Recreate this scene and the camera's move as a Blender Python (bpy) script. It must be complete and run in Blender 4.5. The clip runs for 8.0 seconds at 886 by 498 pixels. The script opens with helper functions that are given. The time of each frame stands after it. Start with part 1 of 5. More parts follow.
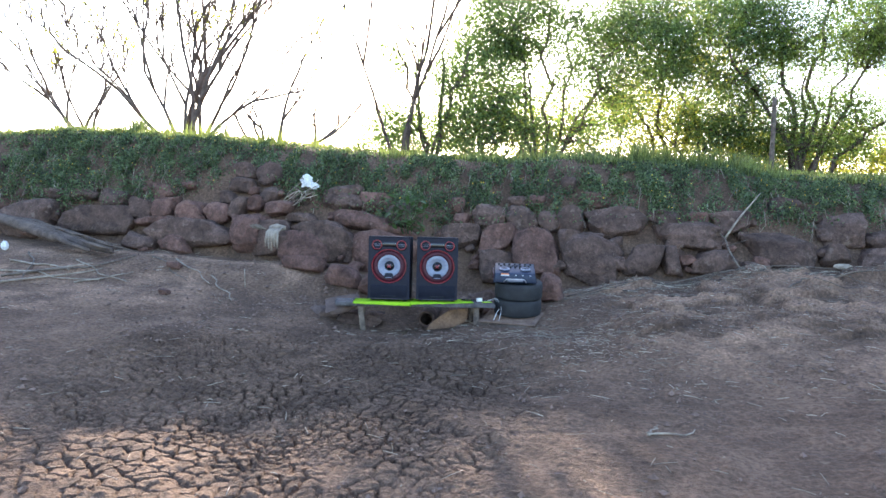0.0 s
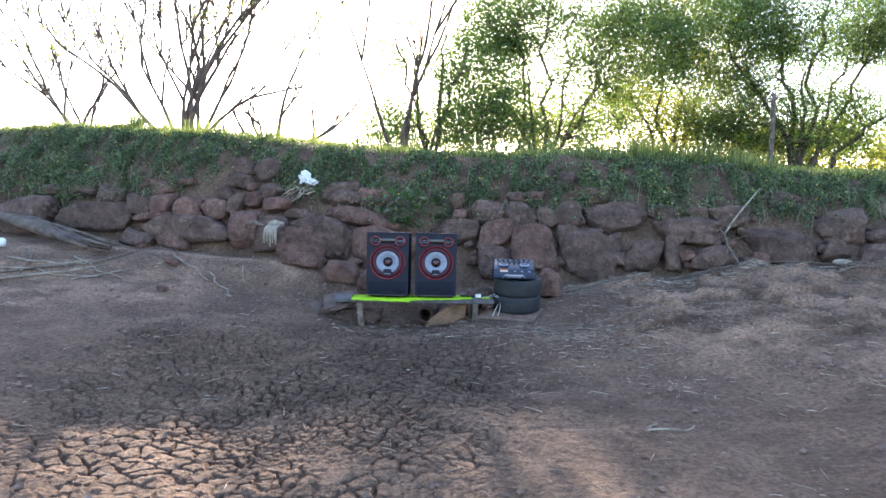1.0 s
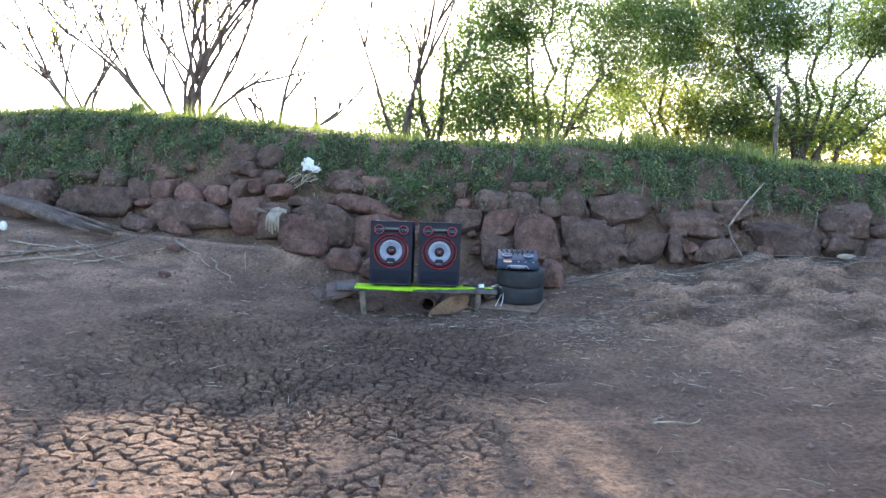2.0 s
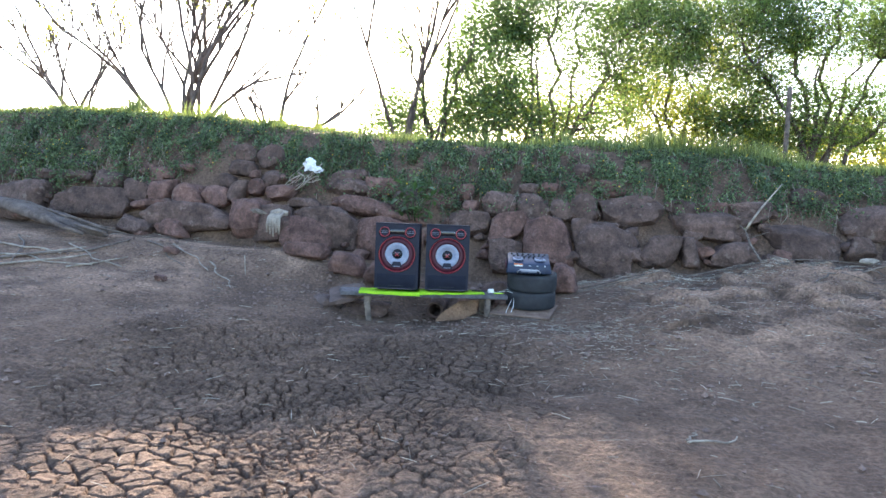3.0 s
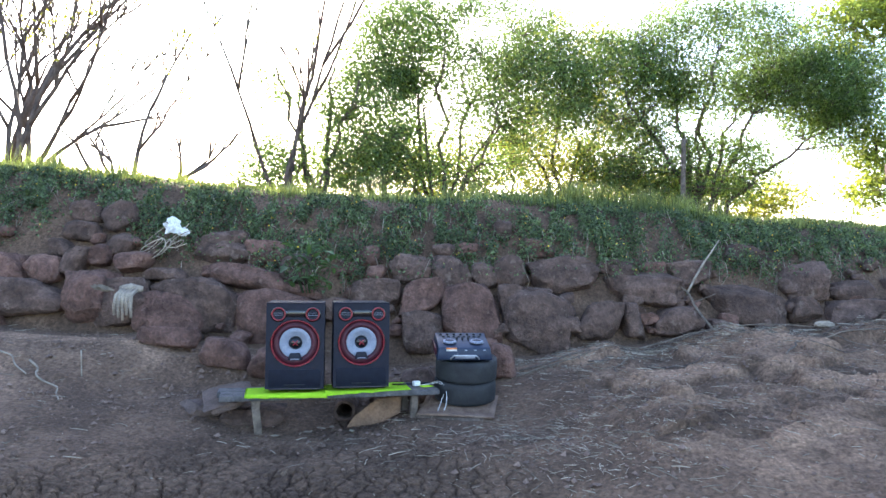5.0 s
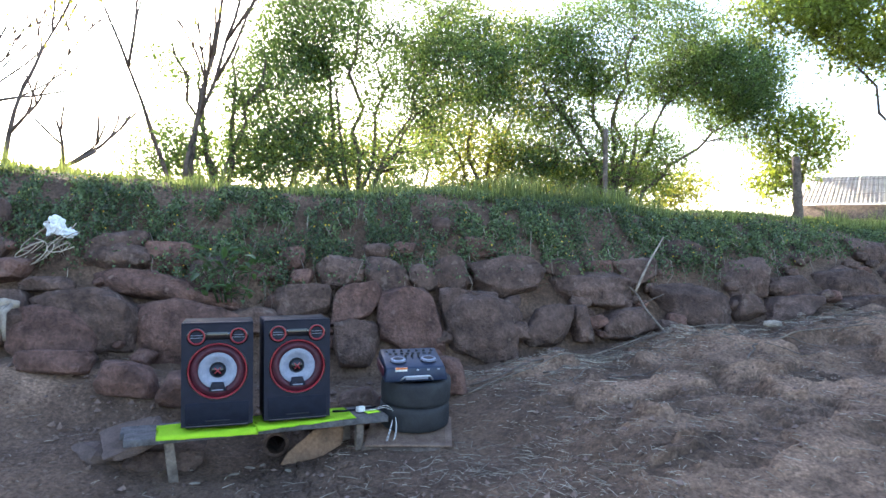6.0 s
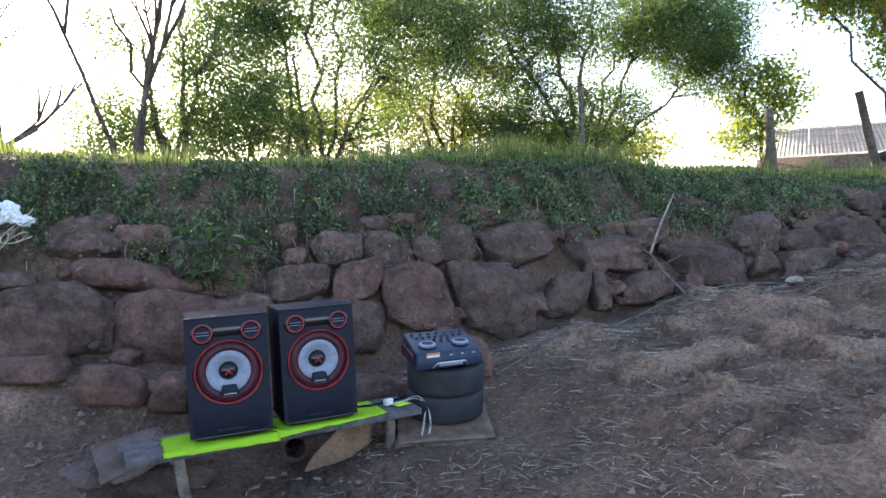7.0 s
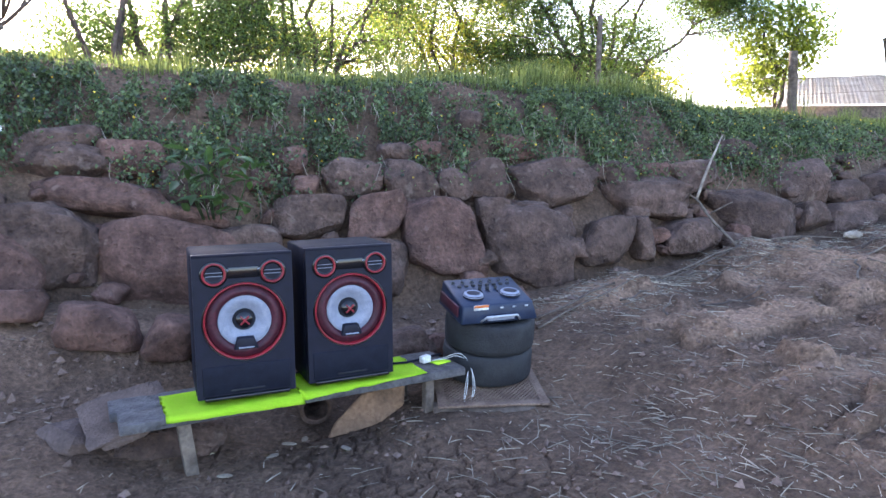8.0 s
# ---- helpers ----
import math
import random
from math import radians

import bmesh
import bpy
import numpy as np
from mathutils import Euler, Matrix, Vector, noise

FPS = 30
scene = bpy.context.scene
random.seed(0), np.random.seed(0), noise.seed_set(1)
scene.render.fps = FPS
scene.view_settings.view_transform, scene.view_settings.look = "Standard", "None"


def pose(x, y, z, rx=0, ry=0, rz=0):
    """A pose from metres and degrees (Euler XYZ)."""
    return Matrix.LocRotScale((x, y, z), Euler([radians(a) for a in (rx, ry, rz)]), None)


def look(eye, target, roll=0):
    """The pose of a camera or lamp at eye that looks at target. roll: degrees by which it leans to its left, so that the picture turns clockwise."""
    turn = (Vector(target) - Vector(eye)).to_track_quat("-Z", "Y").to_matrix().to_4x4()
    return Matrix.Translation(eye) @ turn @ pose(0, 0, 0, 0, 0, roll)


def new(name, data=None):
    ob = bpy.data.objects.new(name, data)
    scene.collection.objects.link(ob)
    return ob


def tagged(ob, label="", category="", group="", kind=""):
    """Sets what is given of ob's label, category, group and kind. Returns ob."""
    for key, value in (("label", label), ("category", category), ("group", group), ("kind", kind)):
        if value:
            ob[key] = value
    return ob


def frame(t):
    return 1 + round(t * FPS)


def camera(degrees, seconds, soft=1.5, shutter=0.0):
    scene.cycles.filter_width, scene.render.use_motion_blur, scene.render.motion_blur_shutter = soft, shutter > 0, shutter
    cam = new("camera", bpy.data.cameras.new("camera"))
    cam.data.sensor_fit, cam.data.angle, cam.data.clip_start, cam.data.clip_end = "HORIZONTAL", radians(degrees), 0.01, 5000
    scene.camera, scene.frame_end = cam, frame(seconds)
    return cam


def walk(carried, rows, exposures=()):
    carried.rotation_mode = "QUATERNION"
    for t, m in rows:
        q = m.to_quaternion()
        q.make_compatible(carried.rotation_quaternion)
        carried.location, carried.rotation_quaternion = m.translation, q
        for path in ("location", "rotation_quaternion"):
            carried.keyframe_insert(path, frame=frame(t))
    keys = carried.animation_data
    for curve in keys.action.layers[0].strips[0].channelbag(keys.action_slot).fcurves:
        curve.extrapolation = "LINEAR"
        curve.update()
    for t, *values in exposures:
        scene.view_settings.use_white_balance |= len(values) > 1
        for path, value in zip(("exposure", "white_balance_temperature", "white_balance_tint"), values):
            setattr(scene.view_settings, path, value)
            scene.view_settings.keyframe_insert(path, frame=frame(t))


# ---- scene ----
cam = camera(66.5, 8.0)
PATH = [
    (0, (1.730, -0.572, 1.388), (1.276, 1.370, 1.249), 1.40),
    (0.5, (1.728, -0.567, 1.387), (1.276, 1.376, 1.243), 1.40),
    (1, (1.732, -0.549, 1.379), (1.280, 1.394, 1.230), 1.30),
    (1.5, (1.733, -0.547, 1.376), (1.285, 1.396, 1.218), 1.11),
    (2.8, (1.532, -0.360, 1.373), (1.088, 1.579, 1.165), 4.11),
    (3, (1.516, -0.267, 1.349), (1.071, 1.675, 1.178), 2.21),
    (3.5, (1.336, 0.019, 1.397), (0.978, 1.978, 1.206), 1.00),
    (4, (1.232, 0.430, 1.430), (0.923, 2.404, 1.355), 2.25),
    (4.5, (1.087, 0.774, 1.414), (0.908, 2.766, 1.418), 1.68),
    (4.7, (0.971, 0.912, 1.422), (0.844, 2.908, 1.433), 1.03),
    (5.8, (0.593, 1.715, 1.606), (0.687, 3.710, 1.512), 2.95),
    (6, (0.482, 1.838, 1.607), (0.699, 3.825, 1.561), 0.66),
    (6.5, (0.196, 2.109, 1.601), (0.464, 4.086, 1.466), -1.59),
    (7, (0.015, 2.466, 1.602), (0.381, 4.427, 1.464), -2.00),
    (7.5, (-0.152, 2.827, 1.542), (0.279, 4.771, 1.350), 1.07),
    (8, (-0.277, 3.231, 1.540), (0.151, 5.158, 1.215), 0.67),
]
walk(cam, [(t, look(eye, target, roll)) for t, eye, target, roll in PATH], [(0, 2.5, 6150, 15), (1.5, 2.5, 6150, 15), (3.5, 2.66, 6150, 14), (4.5, 2.58, 6150, 15), (6.0, 2.45, 6150, 16), (6.5, 1.85, 6200, 17), (7.0, 2.2, 6250, 18), (7.5, 2.95, 6300, 22), (8, 2.74, 6300, 24)])

# ---- light ----
SUN_AZ, SUN_EL = -17.5, 19.0
world = bpy.data.worlds.new("sky")
scene.world = world
world.use_nodes = True
wn = world.node_tree
sky = wn.nodes.new("ShaderNodeTexSky")
sky.sky_type, sky.sun_disc = "NISHITA", False
sky.sun_elevation, sky.sun_rotation = radians(SUN_EL), radians(SUN_AZ)
sky.air_density, sky.dust_density, sky.ozone_density = 1.0, 1.2, 1.6
wn.links.new(sky.outputs[0], wn.nodes["Background"].inputs[0])
wn.nodes["Background"].inputs[1].default_value = 0.15
sun = new("sun", bpy.data.lights.new("sun", "SUN"))
sun.data.energy, sun.data.angle, sun.data.color = 3.9, radians(0.6), (1.0, 0.86, 0.66)
sa, se = radians(SUN_AZ), radians(SUN_EL)
SUN_WAY = Vector((math.sin(sa) * math.cos(se), math.cos(sa) * math.cos(se), math.sin(se)))
sun.matrix_world = look(SUN_WAY * 60, (0, 0, 0))


# ---- materials ----
def material(name, base, dark, scale=8.0, rough=0.9, bump=0.3, fine=60.0, metal=0.0, spec=0.3, spots=None, random_tone=0.0, island=0.0, through_light=None, pits=0.0, dry=None, grain=(0.5, 1.45), crumbs=0.0, crumb_tone=(0.45, 1.6)):
    """Two-scale mottled surface in world metres: base and dark mix by coarse noise, fine grain and bump; spots adds a third colour."""
    m = bpy.data.materials.new(name)
    m.use_nodes = True
    nt = m.node_tree
    b = nt.nodes["Principled BSDF"]
    b.inputs["Roughness"].default_value, b.inputs["Metallic"].default_value = rough, metal
    b.inputs["Specular IOR Level"].default_value = spec
    geo = nt.nodes.new("ShaderNodeNewGeometry")
    n1, n2 = nt.nodes.new("ShaderNodeTexNoise"), nt.nodes.new("ShaderNodeTexNoise")
    for n, s, d in ((n1, scale, 6.0), (n2, fine, 4.0)):
        n.inputs["Scale"].default_value, n.inputs["Detail"].default_value = s, d
        nt.links.new(geo.outputs["Position"], n.inputs["Vector"])
    ramp = nt.nodes.new("ShaderNodeMapRange")
    ramp.inputs[1].default_value, ramp.inputs[2].default_value = 0.35, 0.65
    nt.links.new(n1.outputs["Fac"], ramp.inputs[0])
    mix = nt.nodes.new("ShaderNodeMix")
    mix.data_type = "RGBA"
    mix.inputs[6].default_value, mix.inputs[7].default_value = (*dark, 1), (*base, 1)
    nt.links.new(ramp.outputs[0], mix.inputs[0])
    out = mix.outputs[2]

    def times(colour, value, low, high, a=0.0, b=1.0):
        r = nt.nodes.new("ShaderNodeMapRange")
        r.inputs[1].default_value, r.inputs[2].default_value = a, b
        r.inputs[3].default_value, r.inputs[4].default_value = low, high
        nt.links.new(value, r.inputs[0])
        h = nt.nodes.new("ShaderNodeMix")
        h.data_type, h.blend_type = "RGBA", "MULTIPLY"
        h.inputs[0].default_value = 1.0
        nt.links.new(colour, h.inputs[6])
        nt.links.new(r.outputs[0], h.inputs[7])
        return h.outputs[2]

    out = times(out, n2.outputs["Fac"], *grain)
    n4 = None
    if crumbs:
        n4 = nt.nodes.new("ShaderNodeTexNoise")
        n4.inputs["Scale"].default_value, n4.inputs["Detail"].default_value, n4.inputs["Roughness"].default_value = crumbs, 6.0, 0.7
        nt.links.new(geo.outputs["Position"], n4.inputs["Vector"])
        out = times(out, n4.outputs["Fac"], *crumb_tone, 0.32, 0.68)
    if spots:
        n3 = nt.nodes.new("ShaderNodeTexNoise")
        n3.inputs["Scale"].default_value, n3.inputs["Detail"].default_value = spots[1], 5.0
        nt.links.new(geo.outputs["Position"], n3.inputs["Vector"])
        r3 = nt.nodes.new("ShaderNodeMapRange")
        r3.inputs[1].default_value, r3.inputs[2].default_value = spots[2], spots[2] + 0.08
        nt.links.new(n3.outputs["Fac"], r3.inputs[0])
        m3 = nt.nodes.new("ShaderNodeMix")
        m3.data_type = "RGBA"
        nt.links.new(r3.outputs[0], m3.inputs[0])
        nt.links.new(out, m3.inputs[6])
        m3.inputs[7].default_value = (*spots[0], 1)
        out = m3.outputs[2]
    if dry:
        at = nt.nodes.new("ShaderNodeAttribute")
        at.attribute_name = "dry"
        md = nt.nodes.new("ShaderNodeMix")
        md.data_type, md.blend_type = "RGBA", "MIX"
        nt.links.new(at.outputs["Fac"], md.inputs[0])
        nt.links.new(out, md.inputs[6])
        nt.links.new(times(out, n2.outputs["Fac"], 1.0 * dry, 2.5 * dry), md.inputs[7])
        out = md.outputs[2]
        # a second attribute darkens the soil, to 0.66 at most
        dark_at = nt.nodes.new("ShaderNodeAttribute")
        dark_at.attribute_name = "damp_dark"
        out = times(out, dark_at.outputs["Fac"], 1.0, 0.66)
    if random_tone:
        info = nt.nodes.new("ShaderNodeObjectInfo")
        out = times(out, info.outputs["Random"], 1 - random_tone, 1 + random_tone)
    if island:
        out = times(out, geo.outputs["Random Per Island"], 1 - island, 1 + island)
    nt.links.new(out, b.inputs["Base Color"])
    if bump:
        bp = nt.nodes.new("ShaderNodeBump")
        bp.inputs["Strength"].default_value, bp.inputs["Distance"].default_value = bump, 0.02
        nt.links.new(n2.outputs["Fac"], bp.inputs["Height"])
        last = bp
        b2 = nt.nodes.new("ShaderNodeBump")
        b2.inputs["Strength"].default_value, b2.inputs["Distance"].default_value = bump * 0.8, 0.06
        nt.links.new(n1.outputs["Fac"], b2.inputs["Height"])
        nt.links.new(bp.outputs[0], b2.inputs["Normal"])
        last = b2
        if n4:
            b4 = nt.nodes.new("ShaderNodeBump")
            b4.inputs["Strength"].default_value, b4.inputs["Distance"].default_value = 0.9, 0.035
            nt.links.new(n4.outputs["Fac"], b4.inputs["Height"])
            nt.links.new(last.outputs[0], b4.inputs["Normal"])
            last = b4
        if pits:
            vo = nt.nodes.new("ShaderNodeTexVoronoi")
            vo.inputs["Scale"].default_value = 17.0
            nt.links.new(geo.outputs["Position"], vo.inputs["Vector"])
            pr = nt.nodes.new("ShaderNodeMapRange")
            pr.inputs[1].default_value, pr.inputs[2].default_value = 0.05, 0.22
            nt.links.new(vo.outputs["Distance"], pr.inputs[0])
            b3 = nt.nodes.new("ShaderNodeBump")
            b3.inputs["Strength"].default_value, b3.inputs["Distance"].default_value = pits, 0.012
            nt.links.new(pr.outputs[0], b3.inputs["Height"])
            nt.links.new(last.outputs[0], b3.inputs["Normal"])
            last = b3
        nt.links.new(last.outputs[0], b.inputs["Normal"])
    if through_light:
        tr = nt.nodes.new("ShaderNodeBsdfTranslucent")
        ms = nt.nodes.new("ShaderNodeMixShader")
        ms.inputs[0].default_value = through_light[1]
        tint = nt.nodes.new("ShaderNodeMix")
        tint.data_type, tint.blend_type = "RGBA", "MULTIPLY"
        tint.inputs[0].default_value = 1.0
        tint.inputs[7].default_value = (*through_light[0], 1)
        nt.links.new(out, tint.inputs[6])
        nt.links.new(tint.outputs[2], tr.inputs[0])
        nt.links.new(b.outputs[0], ms.inputs[1])
        nt.links.new(tr.outputs[0], ms.inputs[2])
        nt.links.new(ms.outputs[0], nt.nodes["Material Output"].inputs[0])
    return m


M = dict(
    soil=material("soil", (0.190, 0.118, 0.077), (0.110, 0.068, 0.045), 2.2, 0.97, 0.9, 42, spots=((0.215, 0.148, 0.102), 16.0, 0.64), dry=1.08, grain=(0.45, 1.5), crumbs=26.0, crumb_tone=(0.58, 1.45)),
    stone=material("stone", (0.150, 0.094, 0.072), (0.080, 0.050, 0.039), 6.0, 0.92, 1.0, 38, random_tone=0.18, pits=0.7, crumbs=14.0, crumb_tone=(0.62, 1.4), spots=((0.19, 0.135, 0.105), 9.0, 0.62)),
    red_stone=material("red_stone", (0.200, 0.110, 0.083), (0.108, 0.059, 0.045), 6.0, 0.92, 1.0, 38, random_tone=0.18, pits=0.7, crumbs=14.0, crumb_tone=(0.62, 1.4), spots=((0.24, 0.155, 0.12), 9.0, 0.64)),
    slab=material("slab", (0.25, 0.145, 0.085), (0.15, 0.09, 0.055), 9.0, 0.9, 0.6, 50),
    leaf=material("leaf", (0.098, 0.160, 0.075), (0.055, 0.095, 0.042), 0.8, 0.42, 0.0, 20, spec=0.5, island=0.55, through_light=((2.7, 2.4, 0.9), 0.55)),
    # leaf made lighter and yellower: the backlit sun glow is in its colour
    leaf_sun_gold=material("leaf_sun_gold", (0.20, 0.215, 0.065), (0.125, 0.145, 0.042), 0.8, 0.5, 0.0, 20, spec=0.4, island=0.45, through_light=((2.5, 2.35, 1.0), 0.66)),
    ivy=material("ivy", (0.110, 0.150, 0.070), (0.062, 0.088, 0.042), 3.0, 0.55, 0.0, 30, spec=0.5, island=0.7, through_light=((1.8, 1.9, 0.8), 0.3)),
    grass=material("grass", (0.155, 0.19, 0.085), (0.085, 0.115, 0.05), 1.2, 0.5, 0.0, 20, spec=0.4, island=0.5, through_light=((2.3, 2.2, 1.0), 0.5)),
    bark=material("bark", (0.16, 0.12, 0.095), (0.08, 0.06, 0.05), 6.0, 0.95, 0.8, 40),
    wood=material("wood", (0.20, 0.155, 0.12), (0.10, 0.078, 0.062), 12.0, 0.85, 0.5, 50),
    straw=material("straw", (0.42, 0.355, 0.27), (0.20, 0.16, 0.12), 3.0, 0.85, 0.0, 30, island=0.4),
    plastic=material("plastic", (0.010, 0.012, 0.022), (0.007, 0.008, 0.016), 20.0, 0.6, 0.05, 200, spec=0.15),
    panel=material("panel", (0.011, 0.012, 0.024), (0.008, 0.009, 0.018), 20.0, 0.5, 0.03, 200, spec=0.22),
    # black plastic; the blue in its colour stands in for reflected sky
    sky_tint_plastic=material("sky_tint_plastic", (0.020, 0.032, 0.062), (0.014, 0.022, 0.046), 20.0, 0.40, 0.03, 200, spec=0.3),
    gloss=material("gloss", (0.008, 0.008, 0.010), (0.006, 0.006, 0.008), 20.0, 0.15, 0.0, 200, spec=0.5),
    red=material("red", (0.30, 0.016, 0.026), (0.21, 0.012, 0.020), 20.0, 0.3, 0.0, 100, spec=0.5),
    darkred=material("darkred", (0.075, 0.016, 0.026), (0.045, 0.011, 0.018), 25.0, 0.5, 0.0, 100),
    cone=material("cone", (0.29, 0.31, 0.37), (0.23, 0.25, 0.31), 40.0, 0.45, 0.15, 350),
    silver=material("silver", (0.55, 0.56, 0.58), (0.42, 0.43, 0.46), 30.0, 0.3, 0.0, 100, metal=0.6),
    white=material("white", (0.78, 0.78, 0.76), (0.66, 0.66, 0.64), 15.0, 0.5, 0.05, 100),
    tyre=material("tyre", (0.035, 0.036, 0.038), (0.022, 0.022, 0.024), 9.0, 0.7, 0.2, 120, spots=((0.08, 0.07, 0.06), 14.0, 0.68)),
    cloth=material("cloth", (0.60, 0.92, 0.05), (0.52, 0.90, 0.03), 10.0, 0.8, 0.25, 300),
    rust=material("rust", (0.24, 0.16, 0.115), (0.15, 0.095, 0.07), 10.0, 0.9, 0.4, 80),
    clay=material("clay", (0.145, 0.10, 0.082), (0.085, 0.058, 0.048), 9.0, 0.9, 0.4, 70),
    tin=material("tin", (0.78, 0.77, 0.75), (0.62, 0.60, 0.57), 1.5, 0.45, 0.0, 20, metal=0.0, through_light=((1.2, 1.2, 1.15), 0.5)),
    orange=material("orange", (0.75, 0.22, 0.06), (0.7, 0.2, 0.05), 15.0, 0.5, 0.0, 100),
    straw_wood=material("straw_wood", (0.36, 0.30, 0.23), (0.21, 0.165, 0.125), 9.0, 0.85, 0.4, 60),
    weed_leaf=material("weed_leaf", (0.080, 0.135, 0.050), (0.048, 0.09, 0.034), 4.0, 0.45, 0.0, 40, spec=0.5, random_tone=0.25, through_light=((1.8, 1.9, 0.8), 0.3)),
    plank_wood=material("plank_wood", (0.13, 0.12, 0.118), (0.065, 0.06, 0.06), 14.0, 0.75, 0.6, 60),
    clod=material("clod", (0.23, 0.155, 0.12), (0.15, 0.10, 0.078), 9.0, 0.95, 0.3, 80, island=0.25),
    # brighter leaf copy; sunlight on the foliage is put into its base colour
    leaf_sunlit=material("leaf_sunlit", (0.22, 0.28, 0.09), (0.14, 0.19, 0.05), 0.8, 0.5, 0.0, 20, spec=0.4, island=0.4, through_light=((2.2, 2.0, 0.8), 0.6)),
    flower=material("flower", (0.75, 0.55, 0.05), (0.7, 0.4, 0.04), 5.0, 0.6, 0.0, 50, island=0.3),
)


# ---- mesh helpers ----
def put_mesh(name, mesh, mat, parent=None, label="", m=None, smooth=True):
    if not mesh.materials:
        mesh.materials.append(M[mat])
    if smooth:
        mesh.shade_smooth()
    ob = new(name, mesh)
    if parent is not None:
        ob.parent = parent
    if m is not None:
        ob.matrix_basis = m
    return tagged(ob, label)


def part(name, bm, mat, parent=None, label="", m=None, smooth=True):
    mesh = bpy.data.meshes.new(name)
    bm.normal_update()
    bm.to_mesh(mesh)
    bm.free()
    return put_mesh(name, mesh, mat, parent, label, m, smooth)


def raw(name, verts, faces, mat, parent=None, label="", m=None, smooth=False):
    mesh = bpy.data.meshes.new(name)
    mesh.from_pydata(np.asarray(verts).tolist(), [], np.asarray(faces).tolist() if not isinstance(faces, list) else faces)
    mesh.update()
    return put_mesh(name, mesh, mat, parent, label, m, smooth)


def thing(name, m, label, category, group="", kind=""):
    ob = new(name)
    ob.matrix_basis = m
    return tagged(ob, label, category, group, kind)


def box(x0, x1, y0, y1, z0, z1, bevel=0.0, seg=2):
    bm = bmesh.new()
    bmesh.ops.create_cube(bm, size=1.0, matrix=Matrix.LocRotScale(((x0 + x1) / 2, (y0 + y1) / 2, (z0 + z1) / 2), None, (x1 - x0, y1 - y0, z1 - z0)))
    if bevel:
        bmesh.ops.bevel(bm, geom=bm.edges[:], offset=bevel, segments=seg, affect="EDGES", profile=0.5)
    return bm


def lathe(profile, sides=48, m=None):
    """Turn (radius, height) pairs about z; m places the result."""
    bm = bmesh.new()
    rings = []
    for r, h in profile:
        if r < 1e-6:
            rings.append([bm.verts.new((0, 0, h))])
        else:
            rings.append([bm.verts.new((r * math.cos(2 * math.pi * i / sides), r * math.sin(2 * math.pi * i / sides), h)) for i in range(sides)])
    for a, b in zip(rings, rings[1:]):
        for i in range(sides):
            j = (i + 1) % sides
            if len(a) == 1 and len(b) > 1:
                bm.faces.new((a[0], b[j], b[i])[::-1])
            elif len(b) == 1 and len(a) > 1:
                bm.faces.new((a[i], a[j], b[0]))
            elif len(a) > 1:
                bm.faces.new((a[i], a[j], b[j], b[i]))
    if m is not None:
        bm.transform(m)
    bmesh.ops.recalc_face_normals(bm, faces=bm.faces[:])
    return bm


def tube_arrays(points, radii, sides=7, wobble=0.0):
    """Vertices and quads of a tube along points."""
    pts = [Vector(p) for p in points]
    V, Fc = [], []
    up = Vector((0.31, 0.17, 0.93))
    for i, p in enumerate(pts):
        d = (pts[min(i + 1, len(pts) - 1)] - pts[max(i - 1, 0)]).normalized()
        if abs(d.dot(up)) > 0.95:
            up = Vector((1, 0.1, 0))
        u = d.cross(up).normalized()
        w = d.cross(u)
        for k in range(sides):
            a = 2 * math.pi * k / sides
            r = radii[i] * (1 + wobble * (random.random() - 0.5))
            V.append(p + (u * math.cos(a) + w * math.sin(a)) * r)
    for i in range(len(pts) - 1):
        for k in range(sides):
            j = (k + 1) % sides
            Fc.append((i * sides + k, i * sides + j, (i + 1) * sides + j, (i + 1) * sides + k))
    Fc.append(tuple(range(sides))[::-1])
    Fc.append(tuple((len(pts) - 1) * sides + k for k in range(sides)))
    return V, Fc


def smooth_path(points, n=5):
    """Catmull-Rom through the points."""
    p = [Vector(q) for q in points]
    p = [p[0] * 2 - p[1]] + p + [p[-1] * 2 - p[-2]]
    out = []
    for i in range(1, len(p) - 2):
        for k in range(n):
            t = k / n
            a, b, c, d = p[i - 1], p[i], p[i + 1], p[i + 2]
            out.append(0.5 * ((2 * b) + (c - a) * t + (2 * a - 5 * b + 4 * c - d) * t * t + (3 * b - a - 3 * c + d) * t ** 3))
    return out + [p[-2]]


def spread_radii(radii, n):
    return list(np.interp(np.linspace(0, len(radii) - 1, n), range(len(radii)), radii))


class Heap:
    """Joins many small pieces into one mesh."""

    def __init__(self):
        self.v, self.f = [], []

    def add(self, V, Fc):
        n = len(self.v)
        self.v.extend(V)
        self.f.extend(tuple(i + n for i in q) for q in Fc)

    def tube(self, points, radii, sides=6, wobble=0.0):
        self.add(*tube_arrays(points, radii, sides, wobble))

    def make(self, name, mat, parent=None, label="", smooth=True, m=None):
        return raw(name, [tuple(v) for v in self.v], self.f, mat, parent, label, m, smooth)


def tube(name, points, radii, mat, parent=None, label="", sides=8, wobble=0.0, m=None):
    h = Heap()
    q = smooth_path(points, 4)
    h.tube(q, spread_radii(radii, len(q)), sides, wobble)
    return h.make(name, mat, parent, label, m=m)


